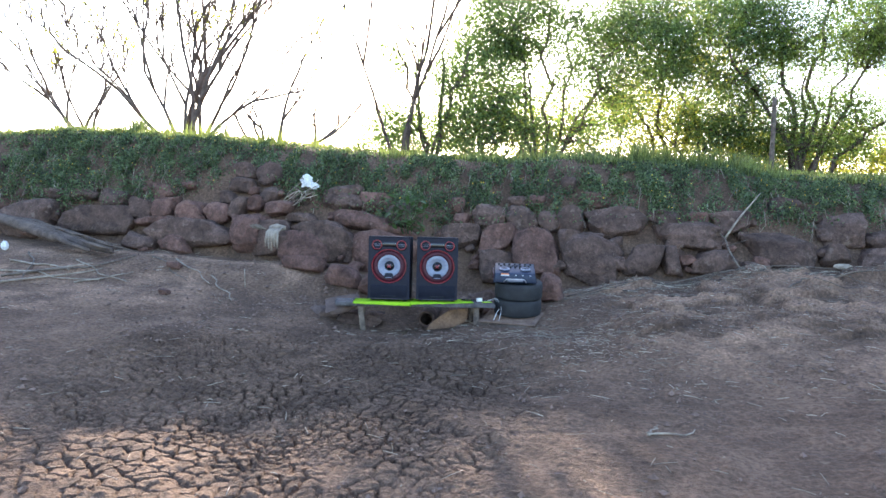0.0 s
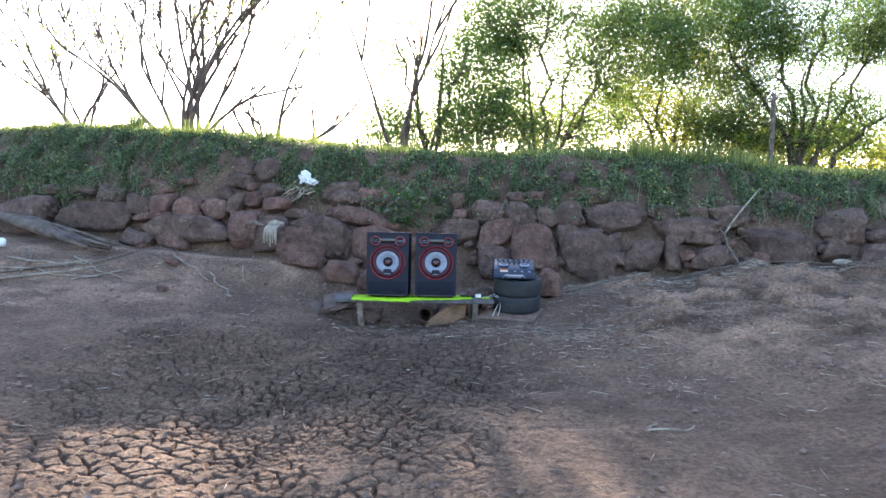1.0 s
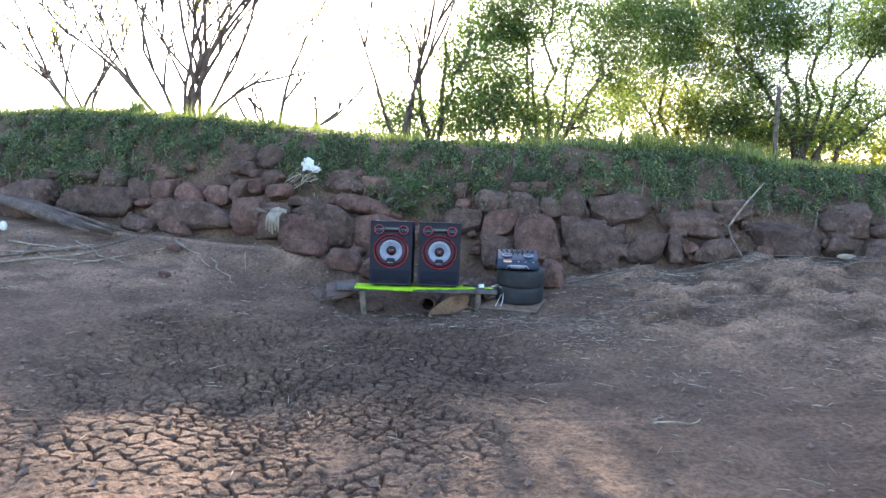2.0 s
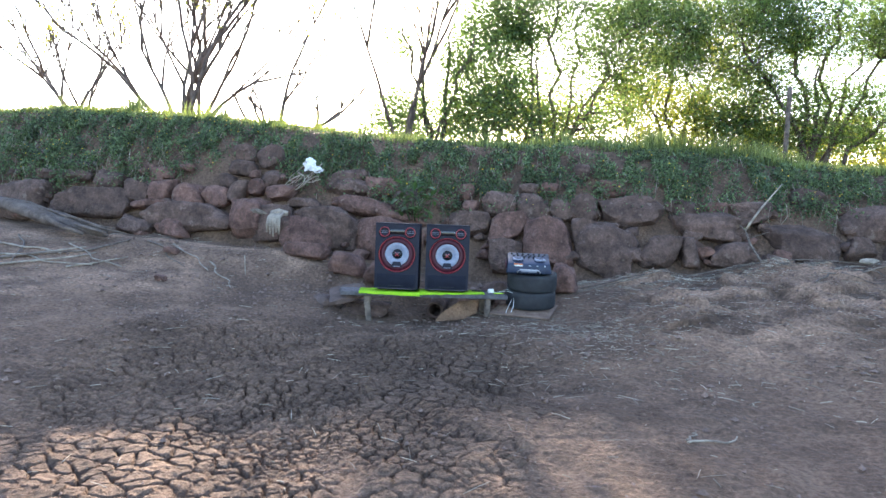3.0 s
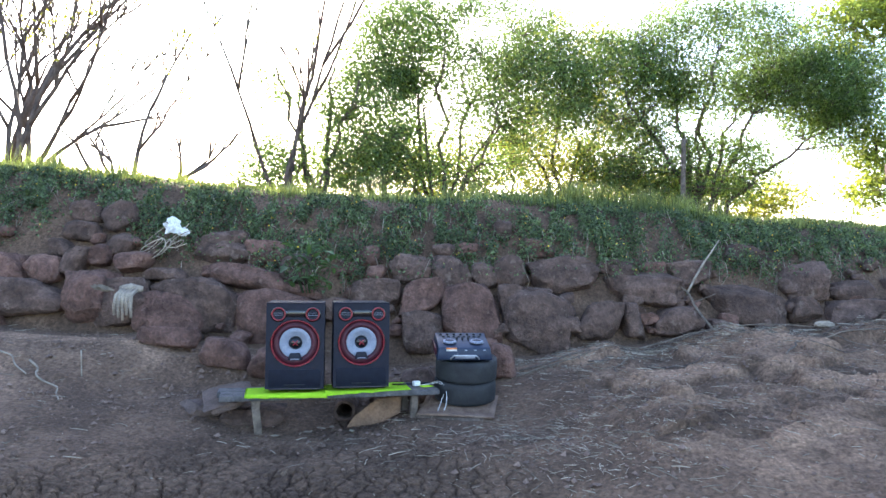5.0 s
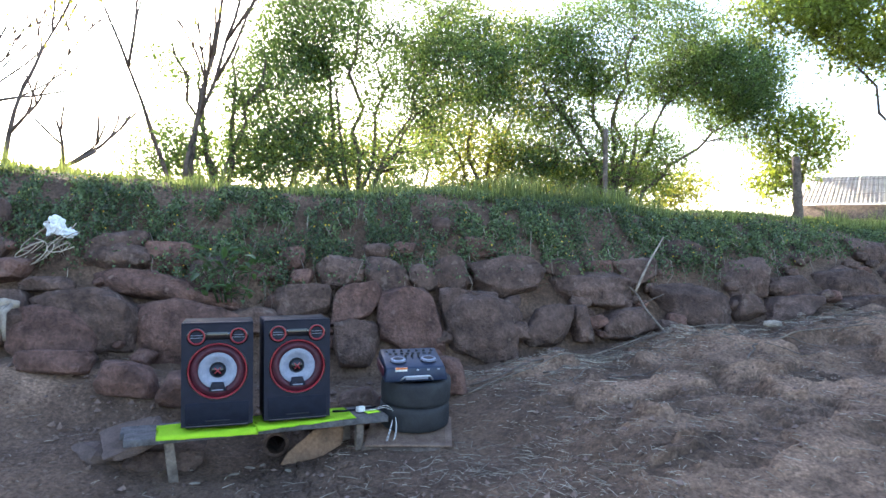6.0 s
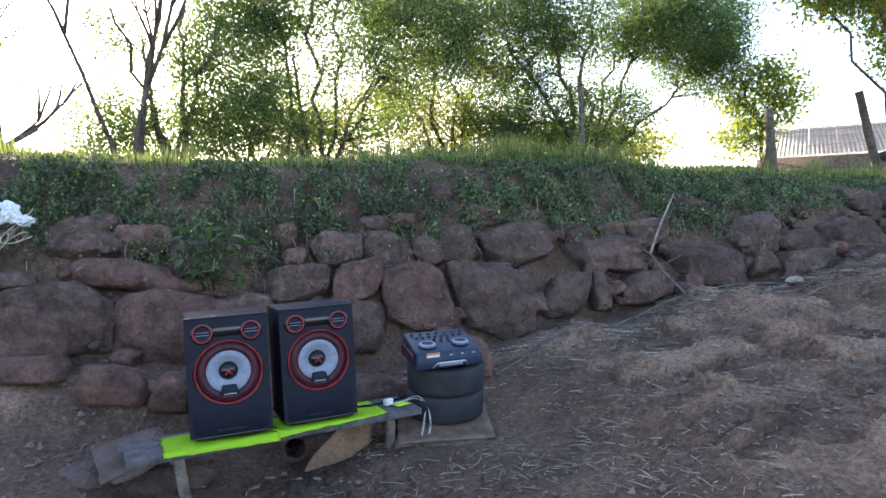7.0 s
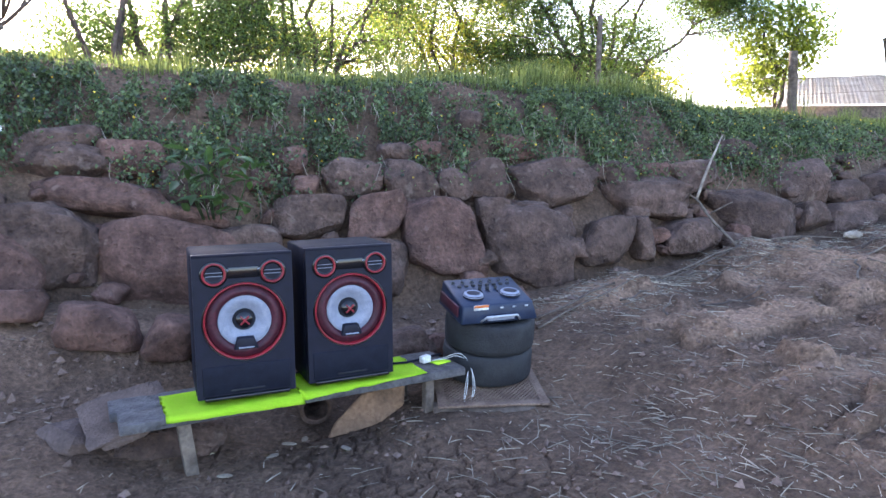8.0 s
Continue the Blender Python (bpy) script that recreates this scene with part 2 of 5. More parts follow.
def leaves(name, mat, centres, size, parent=None, label="", droop=0.3, rng=None, slim=0.55):
    """One folded kite a leaf at each centre, with random turns. size: (least, most) length."""
    rng = rng or np.random.default_rng(1)
    c = np.asarray(centres, float)
    n = len(c)
    d = rng.normal(size=(n, 3))
    d[:, 2] -= droop
    d /= np.linalg.norm(d, axis=1)[:, None]
    s = np.cross(d, rng.normal(size=(n, 3)))
    s /= np.linalg.norm(s, axis=1)[:, None]
    nn = np.cross(d, s)
    L = rng.uniform(size[0], size[1], n)[:, None]
    a, t = c - d * L / 2, c + d * L / 2
    mid = c - d * L * 0.08 + nn * L * 0.08
    V = np.stack([a, mid + s * L * slim / 2, t, mid - s * L * slim / 2], 1).reshape(-1, 3)
    Fc = (np.arange(n)[:, None] * 4 + np.array([0, 1, 2, 3])[None]).tolist()
    return raw(name, V, Fc, mat, parent, label)


# ---- value noise ----
def vnoise(x, y, seed=0):
    xi, yi = np.floor(x).astype(int), np.floor(y).astype(int)
    fx, fy = x - xi, y - yi
    fx, fy = fx * fx * (3 - 2 * fx), fy * fy * (3 - 2 * fy)

    def h(a, b):
        v = np.sin(a * 127.1 + b * 311.7 + seed * 74.7) * 43758.5453
        return v - np.floor(v)

    return (h(xi, yi) * (1 - fx) + h(xi + 1, yi) * fx) * (1 - fy) + (h(xi, yi + 1) * (1 - fx) + h(xi + 1, yi + 1) * fx) * fy


def fbm(x, y, seed=0, octaves=4):
    s, a = 0.0, 0.5
    for i in range(octaves):
        s = s + a * (vnoise(x * 2 ** i, y * 2 ** i, seed + i) - 0.5)
        a *= 0.5
    return s


# ---- the lie of the land ----
FOOT_X = [-30, -9, -6, -4.3, -3, -2.2, -1.4, 0, 1, 2, 3, 4.5, 6, 8, 12, 30]
FOOT_Y = [7.0, 7.4, 7.4, 7.4, 7.5, 7.6, 7.75, 7.9, 7.9, 7.9, 8.15, 8.45, 8.9, 9.6, 11.0, 13.0]
FOOT_Z = [1.0, 0.82, 0.67, 0.60, 0.56, 0.50, 0.40, 0.2, 0.27, 0.42, 0.5, 0.68, 0.75, 0.8, 0.9, 1.0]
CREST_X = [-30, -9, -6.7, -4.5, -2.5, -0.6, 1.2, 2.8, 3.7, 4.3, 5.5, 8, 12, 30]
CREST_Z = [2.5, 2.5, 2.52, 2.44, 2.20, 2.14, 2.14, 2.08, 2.03, 1.94, 1.90, 1.82, 1.80, 1.8]
BED = [(2.3, 3.6, 0.05), (0.94, 4.6, -0.03), (-0.66, 4.1, 0.03), (0.1, 4.4, 0.0), (-0.8, 3.3, -0.08), (1.47, 5.97, 0.1), (2.3, 6.1, 0.36), (3.1, 6.6, 0.45),
       (1.96, 6.97, 0.33), (0.5, 6.8, 0.06), (1.1, 6.4, 0.07), (-0.1, 6.9, -0.06), (-0.43, 6.6, -0.05), (-0.9, 6.5, -0.03), (-3.3, 5.9, 0.3),
       (1.7, -0.6, 0.0), (-2, 1, 0.0), (4, 1, 0.1), (5, 5, 0.45), (-5, 4, 0.3), (8, 6, 0.75), (-2.4, 4.8, 0.16), (-1.5, 6.8, 0.14), (4, 3, 0.15)]


def land(x, y, detail=True):
    x, y = np.asarray(x, float), np.asarray(y, float)
    yb, zb, zc = np.interp(x, FOOT_X, FOOT_Y), np.interp(x, FOOT_X, FOOT_Z), np.interp(x, CREST_X, CREST_Z)
    num, den = 0.0, 0.0
    for px, py, pz in BED:
        w = 1.0 / ((x - px) ** 2 + (y - py) ** 2 + 0.12) ** 1.6
        num, den = num + w * pz, den + w
    w = 1.0 / ((y - yb) ** 2 * 1.0 + 0.10) ** 1.6 * 1.2
    bed = (num + w * zb) / (den + w)
    t = np.clip((y - yb - 0.36) / 1.35, 0, 1)
    face = zb + (zc - 0.12 - zb) * (1 - (1 - t) ** 1.25)
    back = zc - 0.12 * np.exp(-np.clip(y - yb - 1.71, 0, 50) / 0.7) + 0.10 * fbm(x * 0.7, y * 0.7, 5) + np.clip(y - yb - 1.7, 0, 8) * np.interp(x, [0, 4, 30], [0.008, 0.040, 0.060])
    z = np.where(y < yb + 0.36, bed, np.where(t < 1, face, back))
    if detail:
        rough = np.where(y < yb, 1.0, 1.6)
        z = z + rough * (0.09 * fbm(x * 1.3, y * 1.3, 11) + 0.035 * fbm(x * 7, y * 7, 21, 3))
        # worn humps beside the wall, with an eroded hole
        hump = np.clip((x - 1.5) / 0.6, 0, 1) * np.clip((y - 5.2) / 0.6, 0, 1) * (y < yb + 0.1)
        lump = 1 - np.abs(fbm(x * 1.9, y * 2.6, 31) * 4)
        shelf = np.clip(fbm(x * 1.5 + 0.5 * fbm(x * 4, y * 4, 36), y * 2.3, 32) * 34 + 0.5, 0, 1) + np.clip(fbm(x * 3.1, y * 4.1, 33) * 26 + 0.2, 0, 1) * 0.5
        z = z + hump * (0.045 * lump + 0.075 * shelf + 0.07 * np.abs(fbm(x * 5, y * 7, 34)) - 0.05)
        z = z - 0.26 * np.exp(-((x - 3.36) / 0.11) ** 2 - ((y - 6.90) / 0.24) ** 2)
        # two shallow wheel ruts in the damp mud
        r1 = y - np.interp(x, [-0.27, 0.21, 0.54, 0.97], [5.2, 4.72, 4.46, 4.29])
        r2 = y - np.interp(x, [0.3, 0.79, 1.07, 1.43], [3.84, 3.32, 3.15, 2.94])
        z = z - np.exp(-(r1 / 0.075) ** 2) * (0.035 * np.exp(-((x - 0.3) / 0.62) ** 4) + 0.08 * np.exp(-((x - 0.75) / 0.24) ** 4))
        z = z - 0.03 * np.exp(-(r2 / 0.09) ** 2) * np.exp(-((x - 0.85) / 0.60) ** 4) + 0.012 * np.exp(-((r2 - 0.16) / 0.06) ** 2) * np.exp(-((x - 0.85) / 0.60) ** 4)
    return z


def ground_z(x, y):
    return float(land(np.array([x]), np.array([y]))[0])


def cracks(x, y, cell, seed):
    """Distance to the nearest crack between the drying mud plates, in metres."""
    gx, gy = np.floor(x / cell), np.floor(y / cell)
    best = np.full(x.shape, 9.0)
    second = np.full(x.shape, 9.0)
    for i in (-1, 0, 1):
        for j in (-1, 0, 1):
            a, b = gx + i, gy + j
            h1 = np.sin(a * 12.98 + b * 78.23 + seed) * 43758.54
            h2 = np.sin(a * 39.34 + b * 11.13 + seed) * 24634.63
            d = np.hypot((a + 0.05 + 0.9 * (h1 - np.floor(h1))) * cell - x, (b + 0.05 + 0.9 * (h2 - np.floor(h2))) * cell - y)
            second = np.minimum(second, np.maximum(best, d))
            best = np.minimum(best, d)
    return second - best


def steps(*spans):
    out = []
    for a, b, s in spans:
        out.extend(np.arange(a, b - 1e-6, s))
    return np.array(out + [spans[-1][1]])


gx = steps((-400, -60, 60), (-60, -12, 4), (-12, -5.5, 0.25), (-5.5, -2.4, 0.05), (-2.4, -1.7, 0.022), (-1.7, 1.25, 0.0085), (1.25, 2.4, 0.02), (2.4, 5.5, 0.025), (5.5, 14, 0.2), (14, 60, 4), (60, 400, 60))
gy = steps((-400, -60, 60), (-60, -6, 4), (-6, 1.2, 0.2), (1.2, 1.9, 0.025), (1.9, 5.9, 0.0085), (5.9, 7.3, 0.025), (7.3, 9.9, 0.06), (9.9, 20, 0.3), (20, 60, 4), (60, 600, 60))
GX, GY = np.meshgrid(gx, gy)
GZ = land(GX, GY)
wet = np.clip(1.35 - np.hypot((GX + 0.35) / 1.75, (GY - 3.9) / 2.9) * 1.15 + 0.9 * fbm(GX * 1.1, GY * 1.1, 77), 0, 1)
wx, wy = GX + 0.05 * fbm(GX * 9, GY * 9, 41), GY + 0.05 * fbm(GX * 9, GY * 9, 51)
wx, wy = wx + 0.012 * fbm(GX * 40, GY * 40, 42, 2), wy + 0.012 * fbm(GX * 40, GY * 40, 52, 2)
big, small = cracks(wx, wy, 0.115, 3.1), cracks(wx, wy, 0.06, 9.7)
GZ = GZ - wet * (0.06 * np.clip(1.25 - big / 0.0135, 0, 1) * np.clip(0.75 + 3.2 * fbm(GX * 4, GY * 4, 63), 0.0, 1) + 0.026 * np.clip(1.2 - small / 0.009, 0, 1) * np.clip(0.5 + 3 * fbm(GX * 2, GY * 2, 64), 0, 1))
clods = 0.012 * np.clip(fbm(GX * 14, GY * 14, 61, 3) * 4, 0, 1) + 0.010 * fbm(GX * 22, GY * 22, 67, 3)
near = (GY > 1) & (GY < 9) & (np.abs(GX) < 6)
GZ = GZ + np.where(near, clods * (1 - 0.25 * wet), 0)
nx = len(gx)
idx = np.arange(GX.size).reshape(GX.shape)
quads = np.stack([idx[:-1, :-1], idx[:-1, 1:], idx[1:, 1:], idx[1:, :-1]], -1).reshape(-1, 4)
dry = np.clip((land(GX, GY, False) - 0.14) / 0.2, 0, 1) * np.clip(0.6 + 3.2 * fbm(GX * 2.2, GY * 3.0, 81), 0, 1) * (GY < np.interp(GX, FOOT_X, FOOT_Y))
dry = dry * np.clip(0.35 + 0.8 * np.clip(fbm(GX * 1.5 + 0.5 * fbm(GX * 4, GY * 4, 36), GY * 2.3, 32) * 34 + 0.5, 0, 1), 0, 1)
dry = np.maximum(dry, np.clip(1 - np.hypot((GX + 3.4) / 0.8, (GY - 5.9) / 0.45) + 2 * fbm(GX * 3, GY * 3, 83), 0, 1))
ground = raw("ground", np.stack([GX, GY, GZ], -1).reshape(-1, 3), quads, "soil", smooth=True)
tagged(ground, "dry red-brown earth, cracked mud in the middle, sloping bank", "ground", kind="structure")

tone = ground.data.attributes.new("dry", "FLOAT", "POINT")
# darker damp mud in the middle
damp_dark = np.clip(1.25 - np.hypot((GX - 0.35) / 1.3, (GY - 4.8) / 1.7) + 1.6 * fbm(GX * 1.6, GY * 1.6, 87), 0, 1)
# smooth darker ellipse on the earth under and behind bench and tyres
damp_dark = np.maximum(damp_dark, np.clip(1.1 - np.hypot((GX - 0.1) / 1.1, (GY - 6.9) / 0.6), 0, 1))
litter_low = np.clip(0.55 - 0.7 * np.clip(fbm(GX * 1.5 + 0.5 * fbm(GX * 4, GY * 4, 36), GY * 2.3, 32) * 34 + 0.5, 0, 1) + 2.4 * fbm(GX * 6, GY * 8, 88), 0, 1) * np.clip((GX - 1.3) / 0.5, 0, 1) * np.clip((GY - 4.6) / 0.8, 0, 1)
damp_dark = np.maximum(damp_dark, litter_low)
dark_attr = ground.data.attributes.new("damp_dark", "FLOAT", "POINT")
dark_attr.data.foreach_set("value", damp_dark.reshape(-1).astype(np.float32))
tone.data.foreach_set("value", np.clip(dry * 1.5, 0, 0.9).reshape(-1).astype(np.float32))

# ---- the dry stone wall ----
# each stone: place along the wall, height of its middle, width, height, lean in degrees
FAR_STRETCH = [(-7.64, 0.78, 0.93, 0.4, 0), (-7.59, 1.21, 0.95, 0.37, 0), (-6.65, 0.95, 0.96, 0.54, 0), (-6.45, 1.34, 0.57, 0.14, 0), (-6.39, 1.17, 0.47, 0.2, 0), (-5.89, 1.35, 0.4, 0.16, 4), (-5.46, 1, 1.15, 0.45, -6), (-5.26, 1.3, 0.36, 0.26, -8), (-4.76, 1.17, 0.37, 0.27, -12), (-4.61, 0.72, 0.51, 0.23, -8), (-4.53, 1.44, 0.3, 0.17, 0), (-4.47, 1, 0.6, 0.12, 0), (-4.41, 1.2, 0.3, 0.33, 0), (-4.01, 1.15, 0.37, 0.29, 6)]
RED_STRETCH = [(-3.99, 0.71, 0.35, 0.22, 0), (-3.92, 0.85, 1.21, 0.38, 4), (-3.61, 1.15, 0.33, 0.28, 0), (-3.54, 1.37, 0.21, 0.19, 0), (-3.49, 1.77, 0.36, 0.22, 0), (-3.43, 1.56, 0.36, 0.21, -10), (-3.34, 1.24, 0.26, 0.29, -8), (-3.1, 1.3, 0.19, 0.21, 0), (-3.08, 1.72, 0.4, 0.32, 4), (-3.08, 0.87, 0.5, 0.51, 0), (-2.96, 1.42, 0.29, 0.23, 0), (-2.74, 1.23, 0.35, 0.21, 0), (-2.71, 0.82, 0.54, 0.48, 4), (-2.39, 1.11, 0.42, 0.12, 0), (-2.24, 0.68, 0.67, 0.5, 0)]
BENCH_STRETCH = [(-2.01, 0.76, 0.83, 0.54, 6), (-1.95, 1.44, 0.54, 0.26, 0), (-1.9, 1.33, 0.6, 0.25, -4), (-1.61, 1.05, 0.99, 0.28, -7), (-1.45, 1.33, 0.48, 0.28, 0), (-1.17, 0.62, 0.93, 0.6, -4), (-1.16, 0.93, 0.76, 0.13, -5), (-1.05, 1.17, 0.35, 0.34, 0), (-0.58, 0.76, 0.4, 0.23, 0), (-0.31, 1.35, 0.26, 0.23, 0), (-0.18, 0.9, 0.54, 0.31, -3), (-0.18, 1.13, 0.23, 0.18, 0), (0.19, 1.19, 0.45, 0.31, -6), (0.34, 0.89, 0.52, 0.33, 10), (0.37, 0.53, 0.41, 0.4, 0)]
TYRE_STRETCH = [(0.57, 1.41, 0.27, 0.14, 0), (0.67, 1.14, 0.42, 0.44, 8), (0.83, 1.42, 0.24, 0.15, 0), (0.9, 0.73, 0.65, 0.57, -4), (1.03, 1.15, 0.27, 0.26, 0), (1.26, 1.66, 0.2, 0.21, 6), (1.31, 1.18, 0.34, 0.31, 0), (1.34, 0.9, 0.27, 0.33, 10), (1.6, 0.67, 0.82, 0.58, -22), (1.61, 0.9, 0.25, 0.25, -8), (1.67, 1.47, 0.31, 0.24, 8), (1.9, 1.14, 0.76, 0.4, 5), (2.25, 0.69, 0.46, 0.4, -6), (2.59, 1.22, 0.36, 0.23, 0), (2.63, 0.7, 0.25, 0.35, 0), (2.83, 1, 0.85, 0.37, 0)]
DARK_STRETCH = [(2.96, 1.24, 0.26, 0.16, 0), (3.11, 0.69, 0.55, 0.29, 6), (3.37, 1.18, 0.51, 0.28, 6), (3.97, 0.81, 0.85, 0.48, 0), (4.12, 1.4, 0.39, 0.25, 0), (4.61, 0.83, 0.31, 0.26, 0), (4.77, 1.11, 0.56, 0.41, 8), (5.27, 0.78, 0.77, 0.31, 0), (5.38, 1.01, 0.49, 0.28, 0), (6.3, 1.02, 0.74, 0.35, 0), (6.36, 0.77, 0.72, 0.26, 0), (7.2, 1.41, 0.54, 0.33, 0), (7.58, 1, 0.8, 0.4, 0), (7.76, 0.66, 0.71, 0.28, 0)]


def stone_mesh(seed, squarish=0.5, cuts=8):
    """A worn field stone that fills a unit cube: a rounded block with a few broken faces and a pitted skin."""
    rng = random.Random(seed)
    bm = bmesh.new()
    bmesh.ops.create_cube(bm, size=1.0)
    bmesh.ops.subdivide_edges(bm, edges=bm.edges[:], cuts=cuts, use_grid_fill=True)
    off = Vector((rng.uniform(0, 90), rng.uniform(0, 90), rng.uniform(0, 90)))
    planes = []
    skew = [rng.uniform(-0.28, 0.28) for k in range(4)]
    for k in range(11):
        n = Vector((rng.uniform(-1, 1), rng.uniform(-1, 0.1), rng.uniform(-1, 1))).normalized()
        reach = 0.5 * (abs(n.x) + abs(n.y) + abs(n.z))
        planes.append((n, reach * rng.uniform(0.64, 0.88)))
    for v in bm.verts:
        v.co = v.co.lerp(v.co.normalized() * 0.6, 0.62 - 0.4 * squarish)
        for n, d in planes:
            over = v.co.dot(n) - d
            if over > 0:
                v.co -= n * over * 0.92
        v.co.x, v.co.z = v.co.x + skew[0] * v.co.z + skew[1] * v.co.x * v.co.z, v.co.z + skew[2] * v.co.x * 0.7 + skew[3] * v.co.x * v.co.z
        v.co *= 1 + noise.noise(v.co * 2.0 + off) * 0.16 + noise.noise(v.co * 5.5 + off) * 0.07 + noise.noise(v.co * 12 + off) * 0.04
    lo = [min(v.co[i] for v in bm.verts) for i in range(3)]
    hi = [max(v.co[i] for v in bm.verts) for i in range(3)]
    for v in bm.verts:
        v.co = Vector([(v.co[i] - lo[i]) / (hi[i] - lo[i]) - 0.5 for i in range(3)])
    mesh = bpy.data.meshes.new("stone")
    bm.to_mesh(mesh)
    bm.free()
    return mesh


wall = thing("wall_stone", pose(0, 0, 0), "rough dry-stone retaining wall of reddish basalt boulders", "wall", kind="structure")
STONES = {(k, f): stone_mesh(k * 7 + f, 0.35 + 0.4 * f, 6) for k in range(9) for f in (0, 1)}
MESH_BY_MAT = {}
rs = random.Random(5)


def face_y(x, z):
    """Depth of the bank's face at height z."""
    yb, zb = (float(np.interp(x, FOOT_X, v)) for v in (FOOT_Y, FOOT_Z))
    zc = float(np.interp(x, CREST_X, CREST_Z))
    u = min(max((z - zb) / (zc - zb), 0), 0.98)
    return yb + 0.12 + 1.55 * (1 - (1 - u) ** 0.8)


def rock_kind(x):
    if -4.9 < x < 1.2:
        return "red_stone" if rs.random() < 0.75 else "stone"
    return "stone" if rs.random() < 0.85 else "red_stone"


def set_stone(mesh, x, y, z, size, lean, back):
    ob = new("stone", mesh)
    ob.matrix_basis = Matrix.LocRotScale((x, y, z), Euler((radians(-back), radians(-lean), radians(rs.uniform(-7, 7)))), size)
    ob.parent = wall
    return ob


def big_stone(x, z, w, h, lean):
    """A stone of the wall with a shape of its own, its front flush with the face."""
    mesh = stone_mesh(int(x * 1000) * 31 + int(z * 100), rs.uniform(0.7, 1.0), 10 if w * h > 0.12 else 7)
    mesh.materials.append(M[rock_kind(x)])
    mesh.shade_smooth()
    d = min(max(0.75 * w, 1.0 * h, 0.26), 0.62)
    buried = z > 1.3
    return set_stone(mesh, x, face_y(x, z) + d * 0.5 - (0.0 if buried else 0.05), z, (w * 1.13, d, h * 1.16), lean, rs.uniform(8, 16))


def lay_stone(x, z, w, h, proud=0.35, turn=4.0, y=None):
    flat = 1 if w > 1.9 * h else 0
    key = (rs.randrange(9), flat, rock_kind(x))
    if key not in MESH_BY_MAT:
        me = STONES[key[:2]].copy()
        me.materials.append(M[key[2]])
        me.shade_smooth()
        MESH_BY_MAT[key] = me
    d = max(0.5 * w, 1.1 * h, 0.12)
    yy = face_y(x, z) + d * (0.5 - proud) if y is None else y
    return set_stone(MESH_BY_MAT[key], x, yy, z, (w, d, h), rs.uniform(-turn, turn), rs.uniform(-2, 14))


for row in FAR_STRETCH + RED_STRETCH + BENCH_STRETCH + TYRE_STRETCH + DARK_STRETCH:
    big_stone(*row)
# stones that have rolled to the foot of the wall
for x, y, w, h in ((-1.40, 7.40, 0.50, 0.28), (-1.02, 7.36, 0.34, 0.30), (-2.02, 7.52, 0.62, 0.20), (-0.7, 7.4, 0.38, 0.26), (0.42, 7.35, 0.36, 0.28), (0.2, 7.2, 0.22, 0.16), (1.18, 7.55, 0.30, 0.34), (0.62, 7.42, 0.2, 0.16), (0.50, 7.15, 0.16, 0.12), (0.05, 7.3, 0.18, 0.14), (-3.45, 6.85, 0.2, 0.09), (-2.98, 6.0, 0.12, 0.07)):
    lay_stone(x, ground_z(x, y) + h * 0.36, w, h, 0.5, 8, y)
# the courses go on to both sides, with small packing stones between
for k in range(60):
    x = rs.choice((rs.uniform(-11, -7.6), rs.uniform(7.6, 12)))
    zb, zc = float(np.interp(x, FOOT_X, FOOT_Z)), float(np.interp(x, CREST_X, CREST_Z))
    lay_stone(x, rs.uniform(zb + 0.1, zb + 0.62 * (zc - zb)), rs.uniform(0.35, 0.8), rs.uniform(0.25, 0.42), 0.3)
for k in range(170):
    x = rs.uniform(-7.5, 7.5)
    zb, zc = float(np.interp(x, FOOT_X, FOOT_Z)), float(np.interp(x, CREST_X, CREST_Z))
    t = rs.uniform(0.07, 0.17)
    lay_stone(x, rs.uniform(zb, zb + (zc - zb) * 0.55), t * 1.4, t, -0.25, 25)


# ---- trees ----
def limb_points(a, b, sag=0.0, wob=0.1, n=5, rng=random):
    a, b = Vector(a), Vector(b)
    L = (b - a).length
    out = []
    for i in range(n + 1):
        t = i / n
        p = a.lerp(b, t)
        p.z += sag * L * math.sin(math.pi * t)
        if 0 < i < n:
            p += Vector((rng.uniform(-1, 1), rng.uniform(-1, 1), rng.uniform(-0.5, 0.5))) * wob * L / n * 1.6
        out.append(p)
    return out


